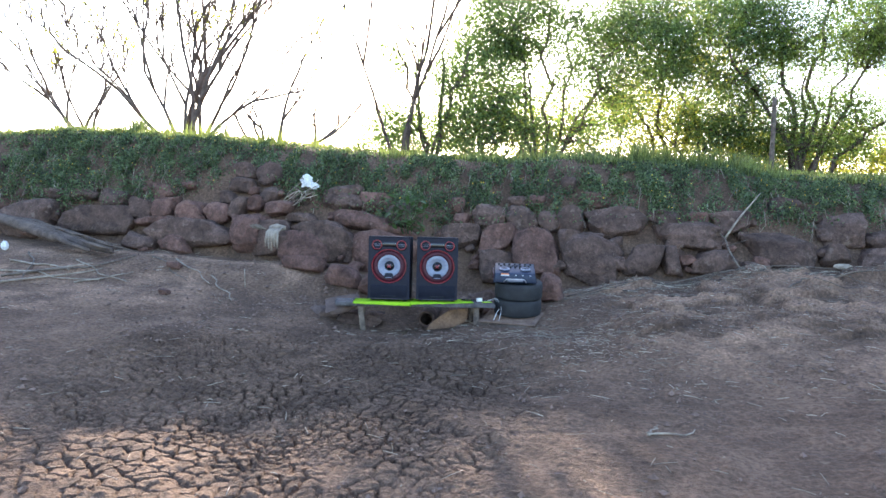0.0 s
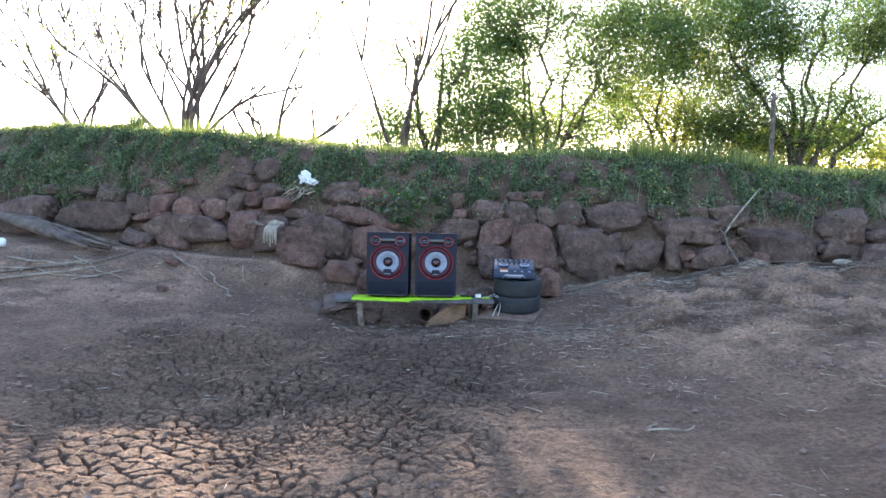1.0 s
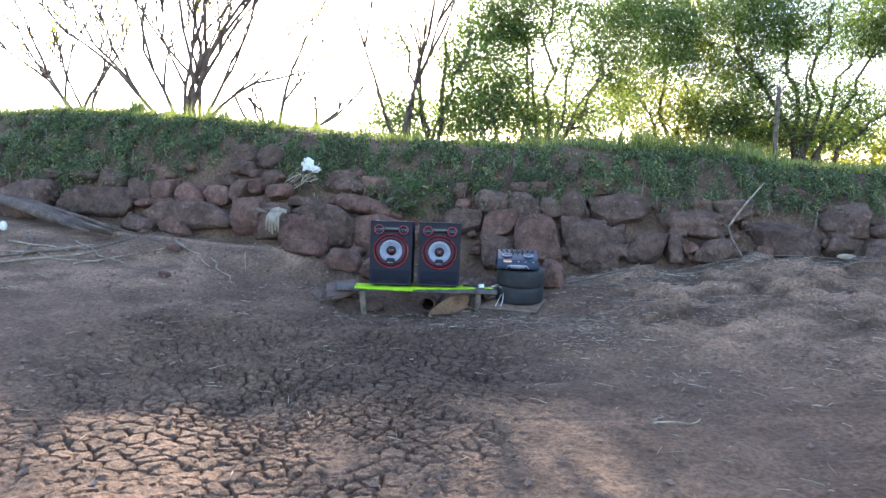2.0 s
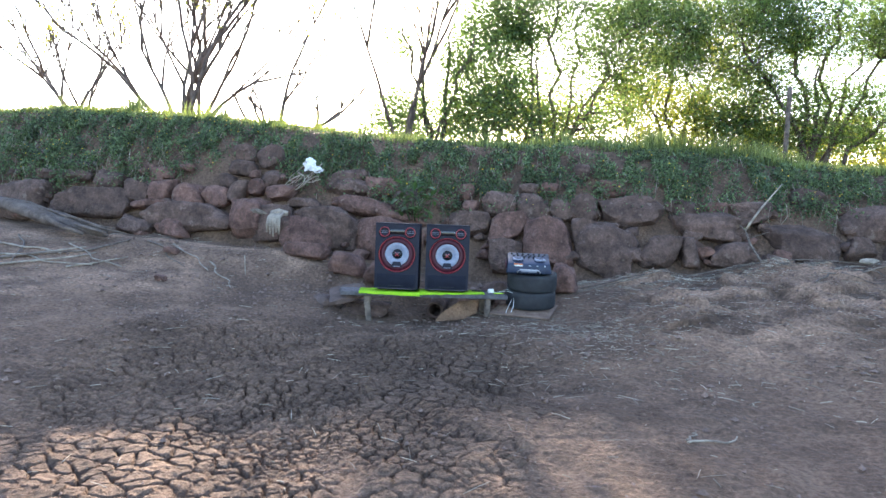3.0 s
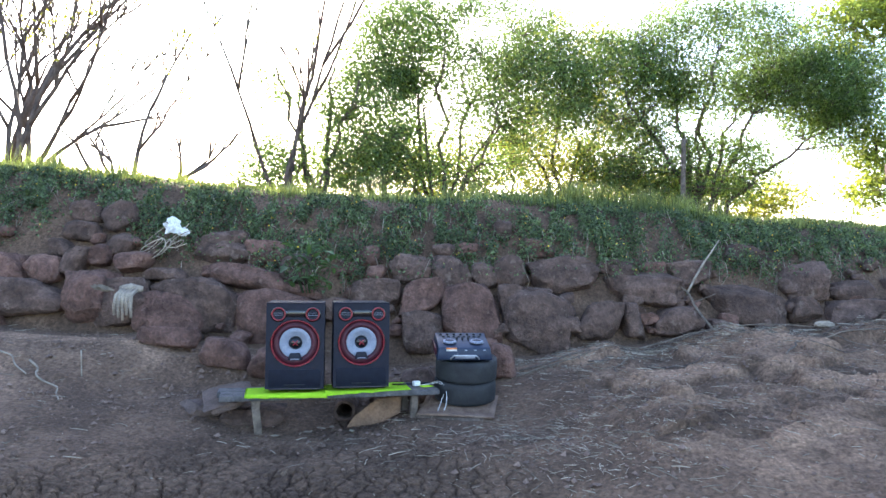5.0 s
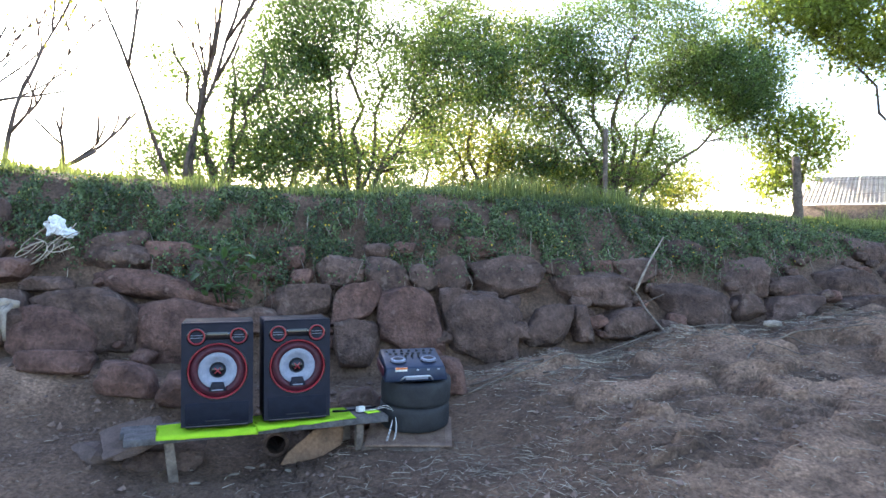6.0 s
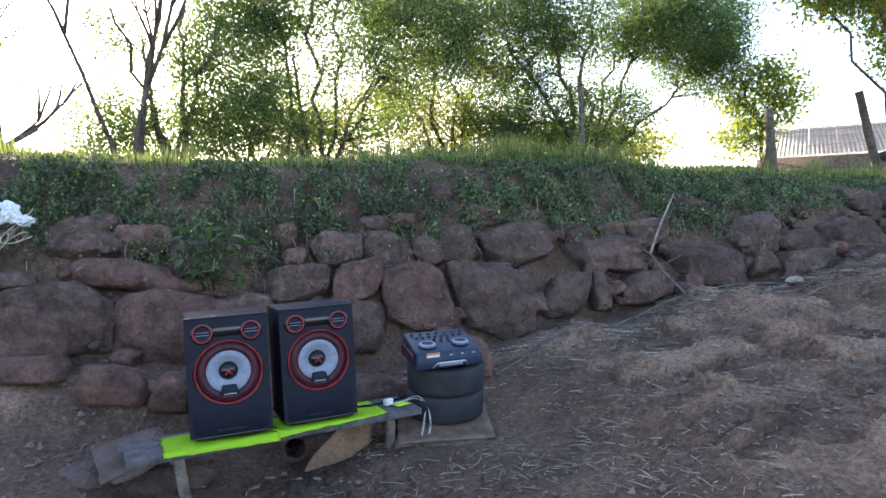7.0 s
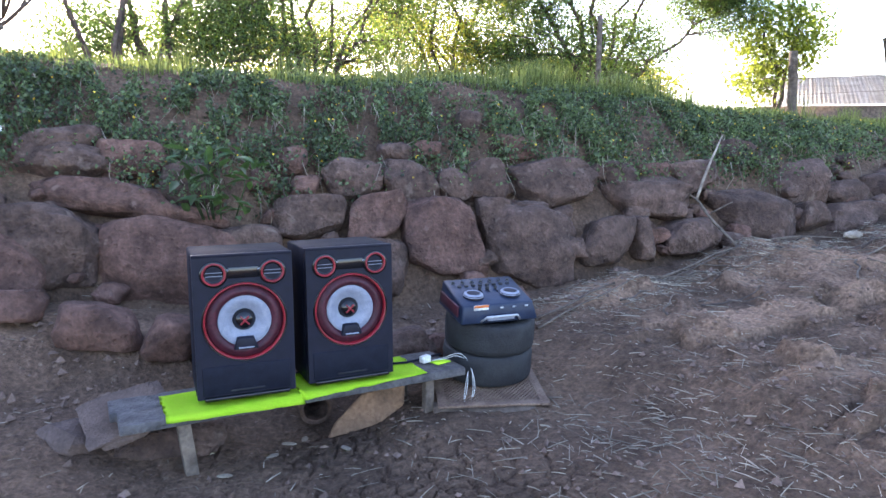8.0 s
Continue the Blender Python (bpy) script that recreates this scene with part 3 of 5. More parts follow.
def leafy_tree(base, stems, lobes, clumps, per_clump, leaf_size, label, mat="leaf", seed=1, stem_r=0.12, spread=0.54, group="trees on the bank"):
    """stems: ends of the main stems; lobes: (x, y, z, rx, ry, rz, share) bodies of the crown, all relative to the base."""
    rng, nr = random.Random(seed), np.random.default_rng(seed)
    t = thing("tree", pose(*base), label, "tree", group)
    h = Heap()
    nodes = []
    for k, s in enumerate(stems):
        a = (rng.uniform(-0.15, 0.15), rng.uniform(-0.15, 0.15), -0.25)
        pts = limb_points(a, s, 0.05, 0.22, 8, rng)
        r0 = stem_r * rng.uniform(0.7, 1.1)
        h.tube(pts, [r0 * (1 - 0.75 * i / 8) + 0.012 for i in range(9)], 7, 0.15)
        nodes += [(p, r0 * (1 - 0.75 * i / 8)) for i, p in enumerate(pts) if i > 2]
    total = sum(l[6] for l in lobes)
    cents = []
    for x, y, z, rx, ry, rz, share in lobes:
        for k in range(int(clumps * share / total)):
            v = nr.normal(size=3)
            v *= (0.35 + 0.65 * nr.random() ** 0.5) / np.linalg.norm(v)
            cents.append(Vector((x + v[0] * rx, y + v[1] * ry, z + v[2] * rz)))
    for c in cents:
        p, r = min(nodes, key=lambda q: (q[0] - c).length + 1.2 * max(0, q[0].z - c.z + 0.2))
        if (p - c).length > 0.25:
            pts = limb_points(p, c, 0.06, 0.4, 4, rng)
            r1 = min(r * 0.5, 0.035)
            h.tube(pts, [r1 * (1 - 0.8 * i / 4) + 0.004 for i in range(5)], 5)
            if rng.random() < 0.35:
                nodes += [(q, r1 * 0.7) for q in pts[2:4]]
    h.make("trunk", "bark", t)
    pos = np.repeat(np.array([tuple(c) for c in cents]), per_clump, axis=0)
    sc = np.repeat(nr.uniform(0.6, 1.25, (len(cents), 1)), per_clump, axis=0) * spread
    pos = pos + nr.normal(size=pos.shape) * sc * np.array([0.58, 0.58, 0.36])
    leaves("crown", mat, pos, leaf_size, t, rng=nr)
    return t


def bare_tree(base, stems, depth, label, seed, leafy=0.0, leaf_size=(0.05, 0.1), r0=0.07, group="bare trees on the bank"):
    rng, nr = random.Random(seed), np.random.default_rng(seed)
    t = thing("bare_tree", pose(*base), label, "tree", group)
    h = Heap()
    tips = []

    def grow(p, d, L, r, k):
        pts, q = [p], p
        dd = d.copy()
        for i in range(4):
            dd = (dd + Vector((rng.uniform(-1, 1), rng.uniform(-1, 1), rng.uniform(-0.5, 0.7))) * 0.16).normalized()
            q = q + dd * L / 4
            pts.append(q)
        h.tube(pts, [r * (1 - 0.5 * i / 4) for i in range(5)], 5)
        if k <= 1:
            tips.extend(pts[2:])
        if k == 0:
            return
        for i in range(rng.choice((2, 3, 3))):
            side = Vector((rng.uniform(-1, 1), rng.uniform(-1, 1), rng.uniform(-0.1, 0.9)))
            grow(pts[rng.choice((2, 3, 4, 4))], (dd * 1.1 + side * 0.75).normalized(), L * rng.uniform(0.55, 0.85), max(r * 0.64, 0.0125), k - 1)

    for s in stems:
        v = Vector(s)
        grow(Vector((rng.uniform(-0.3, 0.3) * min(1, v.length / 2), rng.uniform(-0.3, 0.3), -0.2)), v.normalized(), v.length * 0.62, r0 * rng.uniform(0.6, 0.95), depth)
    h.make("trunk", "bark", t)
    if leafy:
        pick = [tuple(p) for p in tips if rng.random() < leafy]
        if pick:
            pos = np.repeat(np.array(pick), 9, axis=0)
            leaves("crown", "leaf_sun_gold", pos + nr.normal(size=pos.shape) * 0.12, leaf_size, t, rng=nr)
    return t


def top_z(x, y):
    return ground_z(x, y)


leafy_tree((0.1, 17.8, top_z(0.1, 17.8)), [(-0.9, 0.2, 3.9), (0.1, 0, 4.6), (0.9, 0.3, 4.4), (-1.7, 0.3, 3.0), (2.0, -0.2, 3.4), (1.4, 0.4, 2.4), (-0.4, -0.3, 2.6)],
           [(0.7, 0, 4.1, 2.7, 1.8, 1.6, 5), (-1.1, 0, 4.2, 1.5, 1.4, 1.3, 2.6), (-1.7, 0.3, 2.6, 1.3, 1.3, 1.5, 2), (2.3, 0, 3.2, 1.6, 1.5, 1.4, 2.6), (0.2, 0.2, 1.6, 2.5, 1.3, 1.1, 2.2)], 1080, 84, (0.042, 0.09),
           "spreading green tree with many thin stems and a dense crown", seed=3, stem_r=0.05)
leafy_tree((6.8, 18.6, top_z(6.8, 18.6)), [(-0.8, 0, 3.8), (0.4, 0.2, 4.5), (1.7, 0, 3.6), (-2.0, 0.1, 3.4), (3.0, -0.2, 2.4), (0.9, 0.3, 3.0), (-0.2, -0.2, 2.6)],
           [(0.2, 0, 4.2, 2.8, 1.9, 1.5, 5), (-2.2, 0, 3.4, 1.7, 1.5, 1.5, 2.6), (2.6, 0, 3.3, 1.7, 1.4, 1.1, 2.2), (-0.6, 0.2, 1.5, 2.7, 1.0, 1.0, 3.4), (3.4, 0, 2.6, 1.0, 1.0, 0.8, 1.0), (3.2, 0.2, 3.9, 1.5, 1.1, 1.0, 2.2)], 1600, 84, (0.042, 0.09),
           "broad dark green tree with a forked black trunk", seed=8, stem_r=0.062)
leafy_tree((-2.6, 16.4, top_z(-2.6, 16.4)), [(-1.0, 0, 3.2), (-0.5, 0.2, 2.6), (0.3, 0.3, 3.3), (0.9, 0, 2.9)],
           [(-1.2, 0, 0.9, 0.8, 0.7, 0.9, 1.8), (0.9, 0.2, 1.8, 1.2, 0.8, 1.5, 3), (0.0, 0.2, 0.8, 1.2, 0.8, 0.8, 1.6), (1.6, 0.3, 0.9, 1.2, 0.8, 0.9, 1.2), (-1.1, 0.2, 2.7, 0.8, 0.6, 0.7, 0.7)], 520, 70, (0.04, 0.08),
           "slender many-trunked tree with thin foliage", seed=12, stem_r=0.055)
leafy_tree((1.9, 22.5, top_z(1.9, 22.5)), [(-1.5, 0, 2.2), (0.5, 0, 2.4), (2.2, 0, 2.0), (3.2, 0, 1.6)],
           [(0.3, 0, 1.4, 4.4, 1.2, 1.6, 4)], 420, 52, (0.06, 0.11), "sunlit bush with yellow-green leaves behind the trees", "leaf_sun_gold", 15, 0.05, 0.55, "bushes behind the trees")
leafy_tree((3.6, 20.6, top_z(3.6, 20.6)), [(-0.6, 0, 3.6), (0.4, 0, 4.0), (1.2, 0, 3.2), (-1.4, 0, 2.8)],
           [(0.0, 0, 4.4, 2.2, 1.3, 1.7, 4), (0.2, 0, 2.4, 2.4, 1.2, 1.2, 3)], 320, 56, (0.05, 0.10), "sunlit yellow-green tree standing behind the front trees", "leaf_sun_gold", 17, 0.06, 0.45)
leafy_tree((-1.6, 19.2, top_z(-1.6, 19.2)), [(-1.6, 0, 1.6), (-0.8, 0.2, 2.2), (0.0, 0, 2.0), (0.8, 0.1, 2.3), (1.6, 0, 1.7), (-0.3, 0, 1.4), (2.3, 0, 1.3)],
           [(0.0, 0, 0.8, 2.9, 0.8, 1.2, 4)], 420, 15, (0.05, 0.10), "brown twiggy thicket with sparse leaves", "leaf_sun_gold", 51, 0.035, 0.42, "bushes behind the trees")
leafy_tree((4.3, 19.6, top_z(4.3, 19.6)), [(-1.2, 0, 1.5), (-0.4, 0.2, 2.2), (0.5, 0, 1.9), (1.3, 0.1, 1.6), (1.9, 0, 1.2)],
           [(0.1, 0, 0.8, 2.3, 0.8, 1.1, 4)], 330, 17, (0.06, 0.11), "twiggy sunlit yellow-green bush between the tree trunks", "leaf_sun_gold", 53, 0.03, 0.42, "bushes behind the trees")
leafy_tree((8.4, 22.5, top_z(8.4, 22.5)), [(-1.0, 0, 1.9), (0.8, 0, 1.6)],
           [(0, 0, 0.9, 3.2, 1.0, 0.9, 4)], 170, 44, (0.09, 0.17), "low sunlit bush with yellow-green leaves", "leaf_sun_gold", 19, 0.05, 0.5, "bushes behind the trees")
leafy_tree((11.0, 17.5, top_z(11.0, 17.5)), [(-0.6, 0, 2.2), (0.4, 0, 2.4)],
           [(-0.1, 0, 2.0, 1.0, 0.9, 0.9, 3), (-0.7, 0, 1.0, 0.7, 0.7, 0.5, 1)], 100, 50, (0.07, 0.14), "small young tree with light green leaves", "leaf_sunlit", 20, 0.05, 0.4)
leafy_tree((11.6, 13.4, top_z(11.6, 13.4)), [(-0.6, 0, 3.6), (-2.0, -0.3, 3.8), (0.5, 0, 3.5), (-3.0, 0, 3.9)],
           [(-1.9, -0.2, 3.9, 1.8, 1.2, 1.0, 4), (-3.7, -0.2, 3.9, 1.0, 0.8, 0.5, 1.0), (0.0, 0, 3.0, 1.2, 1.0, 1.4, 3)], 560, 70, (0.05, 0.11), "leafy tree with sunlit light green hanging foliage", "leaf_sunlit", 23, 0.024, 0.42)
bare_tree((-7.0, 12.5, top_z(-7, 12.5)), [(-1.9, 0, 2.2), (-1.3, 0, 2.9), (-0.7, 0.2, 3.2), (-0.2, 0, 3.5), (0.2, 0.2, 3.3), (0.6, 0, 3.4), (1.0, 0.1, 2.9), (1.6, 0, 2.6), (2.1, 0, 1.7)], 4, "many-stemmed bare tree with very few leaves", 31, 0.12, (0.05, 0.10), 0.074)
bare_tree((-9.7, 12.6, top_z(-9.7, 12.6)), [(-1.8, 0, 1.9), (-1.2, 0.2, 2.2), (-0.6, 0, 2.3), (0.5, 0, 1.5)], 4, "bare grey tree with thin branches", 37, 0.10, (0.05, 0.1), 0.062)
bare_tree((-4.8, 12.5, top_z(-4.8, 12.5)), [(0.1, 0, 2.3), (-1.5, 0, 0.7), (1.6, 0, 0.9)], 2, "small dead tree with snapped branches", 41, 0.0, r0=0.075)
bare_tree((-3.2, 15.6, top_z(-3.2, 15.6)), [(-0.6, 0, 4.2), (-0.1, 0, 4.8), (1.0, 0.2, 5.2)], 3, "tall thin bare tree with sparse leaves", 45, 0.22, (0.05, 0.10), 0.085)

# ---- the things on the bench ----
BENCH = pose(-0.2, 6.49, 0.285, -2, 0, 16)
bench = thing("plank_bench", BENCH, "low grey weathered plank bench on short wooden legs", "bench")
bm = box(-0.88, 0.86, -0.02, 0.17, -0.045, 0.0, 0.006)
part("plank", bm, "plank_wood", bench)
part("plank", box(-0.91, 0.84, 0.178, 0.38, -0.047, -0.003, 0.006), "plank_wood", bench)
bm = box(-0.03, 0.03, -0.02, 0.02, -0.36, -0.046, 0.004)
part("leg", bm, "wood", bench, m=pose(-0.62, 0.03, 0, 4, -7, 5))
part("leg", box(-0.028, 0.028, -0.02, 0.02, -0.30, -0.046, 0.004), "wood", bench, m=pose(0.66, 0.04, 0, 2, 1, 8))
part("leg", box(-0.03, 0.03, -0.02, 0.02, -0.33, -0.048, 0.004), "wood", bench, m=pose(-0.60, 0.33, 0, 0, 3, 0))
part("leg", box(-0.03, 0.03, -0.02, 0.02, -0.30, -0.048, 0.004), "wood", bench, m=pose(0.62, 0.33, 0, 0, -3, 0))


def front_plate(hole, zc, w, z0, z1, thick):
    """A plate in the plane y = 0 with one round hole, thickened backwards."""
    bm = bmesh.new()
    n, h = 64, w / 2
    ring = [bm.verts.new((hole * math.cos(2 * math.pi * i / n), 0, zc + hole * math.sin(2 * math.pi * i / n))) for i in range(n)]
    outer = []
    for i in range(n):
        c, s = math.cos(2 * math.pi * i / n), math.sin(2 * math.pi * i / n)
        k = h / max(abs(c), abs(s))
        z = zc + k * s
        if abs(s) >= abs(c) - 1e-9:
            z = z1 if s > 0 else z0
        outer.append(bm.verts.new((k * c, 0, min(max(z, z0), z1))))
    for i in range(n):
        j = (i + 1) % n
        bm.faces.new((ring[i], ring[j], outer[j], outer[i]))
    bmesh.ops.recalc_face_normals(bm, faces=bm.faces[:])
    ext = bmesh.ops.extrude_face_region(bm, geom=bm.faces[:])
    for e in ext["geom"]:
        if isinstance(e, bmesh.types.BMVert):
            e.co.y += thick
    bmesh.ops.recalc_face_normals(bm, faces=bm.faces[:])
    return bm


def loudspeaker(m, label):
    s = thing("loudspeaker", m, label, "speaker", "pair of loudspeakers")
    front = pose(0, 0, 0, 90, 0, 0)
    zc = 0.362
    bm = box(-0.22, 0.22, 0.055, 0.385, 0.0, 0.68, 0.010)
    part("cabinet", bm, "plastic", s)
    part("front_panel", front_plate(0.176, zc, 0.438, 0.006, 0.677, 0.054), "panel", s, smooth=False)
    part("top_strip", box(-0.070, 0.070, -0.004, 0.01, 0.566, 0.622, 0.006), "gloss", s, "glossy black strip")
    part("lower_panel", box(-0.195, 0.195, -0.004, 0.01, 0.022, 0.158, 0.004), "plastic", s)
    part("badge", box(-0.075, 0.075, -0.011, -0.005, 0.036, 0.043, 0.002), "tyre", s, "thin grey badge line")
    part("foot_lip", box(-0.19, 0.19, -0.022, 0.02, 0.0, 0.018, 0.006), "gloss", s)
    part("top_edge", box(-0.218, 0.218, -0.003, 0.03, 0.668, 0.682, 0.005), "panel", s)
    for x in (-0.128, 0.128):
        at = Matrix.Translation((x, 0, 0.590)) @ front
        tw = part("tweeter", lathe([(0.0, -0.006), (0.030, -0.004), (0.042, 0.004), (0.050, 0.010), (0.058, 0.010), (0.063, -0.002)], 40, at), "gloss", s, "round black tweeter")
        part("ring", lathe([(0.042, 0.003), (0.044, 0.013), (0.048, 0.016), (0.052, 0.013), (0.054, 0.004)], 40, at), "red", tw, "red ring")
        for dz in (-0.008, 0.008):
            part("bar", box(x - 0.036, x + 0.036, -0.010, -0.006, 0.5885 + dz, 0.5915 + dz), "cone", tw, "thin grey bar")
        hook = box(-0.0025, 0.0025, -0.006, 0.004, -0.016, 0.016, 0.001)
        part("trim", hook, "cone", s, m=pose(x * 0.60, 0, 0.612, 0, 60 if x > 0 else -60, 0))
    part("arch_trim", lathe([(0.184, -0.002), (0.185, 0.005), (0.189, 0.005), (0.190, -0.002)], 64, Matrix.Translation((0, 0, zc)) @ front), "gloss", s, "raised black rim line")
    at = Matrix.Translation((0.0, 0, zc)) @ front
    wf = part("woofer", lathe([(0.114, -0.030), (0.121, -0.012), (0.136, 0.003), (0.150, 0.001), (0.161, -0.012), (0.1765, -0.016), (0.1765, -0.03)], 64, at), "darkred", s, "dark red rubber surround")
    part("rim", lathe([(0.172, -0.014), (0.174, 0.006), (0.178, 0.010), (0.181, 0.008), (0.183, -0.001)], 64, at), "red", wf, "glossy red rim")
    part("cone", lathe([(0.046, -0.050), (0.082, -0.030), (0.118, -0.008), (0.120, -0.02)], 64, at), "cone", wf, "pale grey cone")
    part("dust_cap", lathe([(0.0, -0.012), (0.027, -0.018), (0.045, -0.032), (0.053, -0.048)], 40, at), "gloss", wf, "black dome")
    for a in (45, -45):
        b = box(-0.027, 0.027, -0.004, 0.004, -0.020, -0.008, 0.002)
        b.transform(at @ pose(0, 0, 0.0, 0, 0, a))
        part("cross_bar", b, "red", wf)
    br = box(-0.054, 0.054, -0.012, 0.03, zc - 0.132, zc - 0.076, 0.006)
    for v in br.verts:
        v.co.x *= 1.0 if v.co.z < zc - 0.10 else 0.70
    part("bracket", br, "panel", s)
    part("bracket_line", box(-0.034, 0.034, -0.016, -0.010, zc - 0.126, zc - 0.119, 0.002), "cone", s)
    for x in (-0.17, 0.17):
        for y in (0.08, 0.34):
            part("foot", lathe([(0.0, -0.012), (0.02, -0.012), (0.022, 0.001), (0.0, 0.001)], 16, Matrix.Translation((x, y, 0))), "plastic", s)
    return s


loudspeaker(pose(-0.512, 6.440, 0.307, -2, 0, 10.9) @ Matrix.Diagonal((1.04, 1, 1.015, 1)), "black loudspeaker with red rings and grey cone, on green cloth")
loudspeaker(pose(-0.003, 6.583, 0.307, -2, 0, 13.5) @ Matrix.Diagonal((1.03, 1, 1.015, 1)), "black loudspeaker with red rings and grey cone, beside its twin")


def cloth(x0, x1, y0, y1, z, label, seed, skew=0.0):
    bm = bmesh.new()
    n, k = 30, 20
    g = [[None] * (k + 1) for _ in range(n + 1)]
    for i in range(n + 1):
        for j in range(k + 1):
            u = i / n
            x = x0 + (x1 - x0) * u + 0.01 * noise.noise(Vector((j * 0.4, seed, 0)))
            y = y0 + (y1 - y0) * j / k + skew * u + 0.004 * noise.noise(Vector((i * 0.35, seed, 4)))
            zz = z + 0.003 * noise.noise(Vector((x * 12, y * 12, seed)))
            if y < -0.022:
                zz -= (-0.022 - y) * 0.8
                y = -0.022 - (-0.022 - y) * 0.6
            g[i][j] = bm.verts.new((x, y, zz))
    for i in range(n):
        for j in range(k):
            bm.faces.new((g[i][j], g[i + 1][j], g[i + 1][j + 1], g[i][j + 1]))
    bmesh.ops.solidify(bm, geom=bm.faces[:], thickness=0.002)
    t = part("cloth", bm, "cloth", None, "", BENCH.copy())
    return tagged(t, label, "cloth", "cloths under the loudspeakers")


cloth(-0.69, -0.06, -0.050, 0.30, 0.005, "bright yellow-green cloth spread on the plank under a loudspeaker", 2, -0.02)
cloth(-0.07, 0.62, -0.055, 0.30, 0.009, "bright yellow-green cloth spread on the plank, edge folded", 7, 0.03)


def tyre(m, label):
    t = thing("tyre", m, label, "tyre", "stacked tyres")
    prof = [(0.17, 0.02), (0.20, 0.0), (0.252, 0.002), (0.262, 0.012), (0.265, 0.04), (0.266, 0.085), (0.266, 0.145), (0.262, 0.188), (0.252, 0.198), (0.20, 0.199), (0.17, 0.18), (0.19, 0.15), (0.2, 0.1), (0.19, 0.05), (0.17, 0.02)]
    part("tread", lathe(prof, 64), "tyre", t)
    part("bead", lathe([(0.168, 0.168), (0.176, 0.186), (0.184, 0.19), (0.184, 0.17)], 48), "gloss", t)
    return t


tyre(pose(0.84, 7.01, 0.156, 5) @ Matrix.Diagonal((1, 1, 0.92, 1)), "worn black car tyre lying flat on the rusty grating")
tyre(pose(0.846, 6.995, 0.340, 5, 1) @ Matrix.Diagonal((1, 1, 0.92, 1)), "worn black car tyre lying on another tyre")

mixer = thing("audio_mixer", pose(0.835, 6.74, 0.522, 8, 0, 9) @ Matrix.Diagonal((1.10, 1.04, 1.12, 1)), "black audio control unit with two jog dials, on the tyres", "mixer")
bm = box(-0.215, 0.215, 0.0, 0.34, 0.0, 0.13, 0.012)
for v in bm.verts:
    if v.co.z > 0.06:
        v.co.z -= max(0, 0.34 - v.co.y) * 0.12
        v.co.y += 0.03 if v.co.y < 0.1 else 0
        v.co.x *= 0.93
part("body", bm, "sky_tint_plastic", mixer)


def on_top(x, y):
    return 0.13 - (0.34 - y) * 0.12


for x in (-0.105, 0.105):
    jog = part("jog_dial", lathe([(0.0, 0.016), (0.04, 0.016), (0.052, 0.010), (0.055, -0.004)], 32, pose(x, 0.13, on_top(0, 0.13))), "panel", mixer)
    part("dial_ring", lathe([(0.036, 0.0165), (0.04, 0.019), (0.050, 0.013), (0.054, 0.004)], 32, pose(x, 0.13, on_top(0, 0.13))), "cone", jog, "pale shiny ring")
for k in range(7):
    x = -0.16 + 0.053 * k
    part("knob", lathe([(0.0, 0.010), (0.008, 0.010), (0.011, 0.0)], 14, pose(x, 0.28, on_top(0, 0.28))), "gloss", mixer)
for k in range(3):
    part("fader", box(-0.05 + k * 0.045, -0.034 + k * 0.045, 0.19, 0.20, on_top(0, 0.19) - 0.002, on_top(0, 0.19) + 0.016, 0.002), "tyre", mixer)
    part("slot", box(-0.044 + k * 0.045, -0.040 + k * 0.045, 0.16, 0.23, on_top(0, 0.16) - 0.004, on_top(0, 0.23) - 0.004), "gloss", mixer)
for k in range(8):
    part("button", box(-0.15 + 0.04 * k, -0.13 + 0.04 * k, 0.235, 0.25, on_top(0, 0.23) - 0.002, on_top(0, 0.25) + 0.006, 0.002), "tyre", mixer)
stk = part("sticker", box(-0.14, -0.06, 0.004, 0.008, 0.052, 0.088), "white", mixer, "white and orange sticker", m=pose(0, 0.012, 0.004, -8))
part("sticker_band", box(-0.14, -0.06, 0.001, 0.004, 0.076, 0.088), "orange", stk)
for k in range(3):
    part("mark", box(0.0 + 0.07 * k, 0.018 + 0.07 * k, 0.012, 0.016, 0.072, 0.079), "silver", mixer)
hnd = Heap()
hnd.tube([(-0.11, 0.0, 0.012), (-0.085, -0.022, 0.044), (0.085, -0.022, 0.044), (0.11, 0.0, 0.012)], [0.006] * 4, 8)
hnd.make("handle", "silver", mixer, "silver carrying handle")
part("front_bar", box(-0.075, 0.075, -0.012, 0.004, 0.018, 0.036, 0.004), "cone", mixer)
part("side_panel", box(-0.222, -0.212, 0.05, 0.3, 0.03, 0.085, 0.004), "darkred", mixer, "dark red side vent")

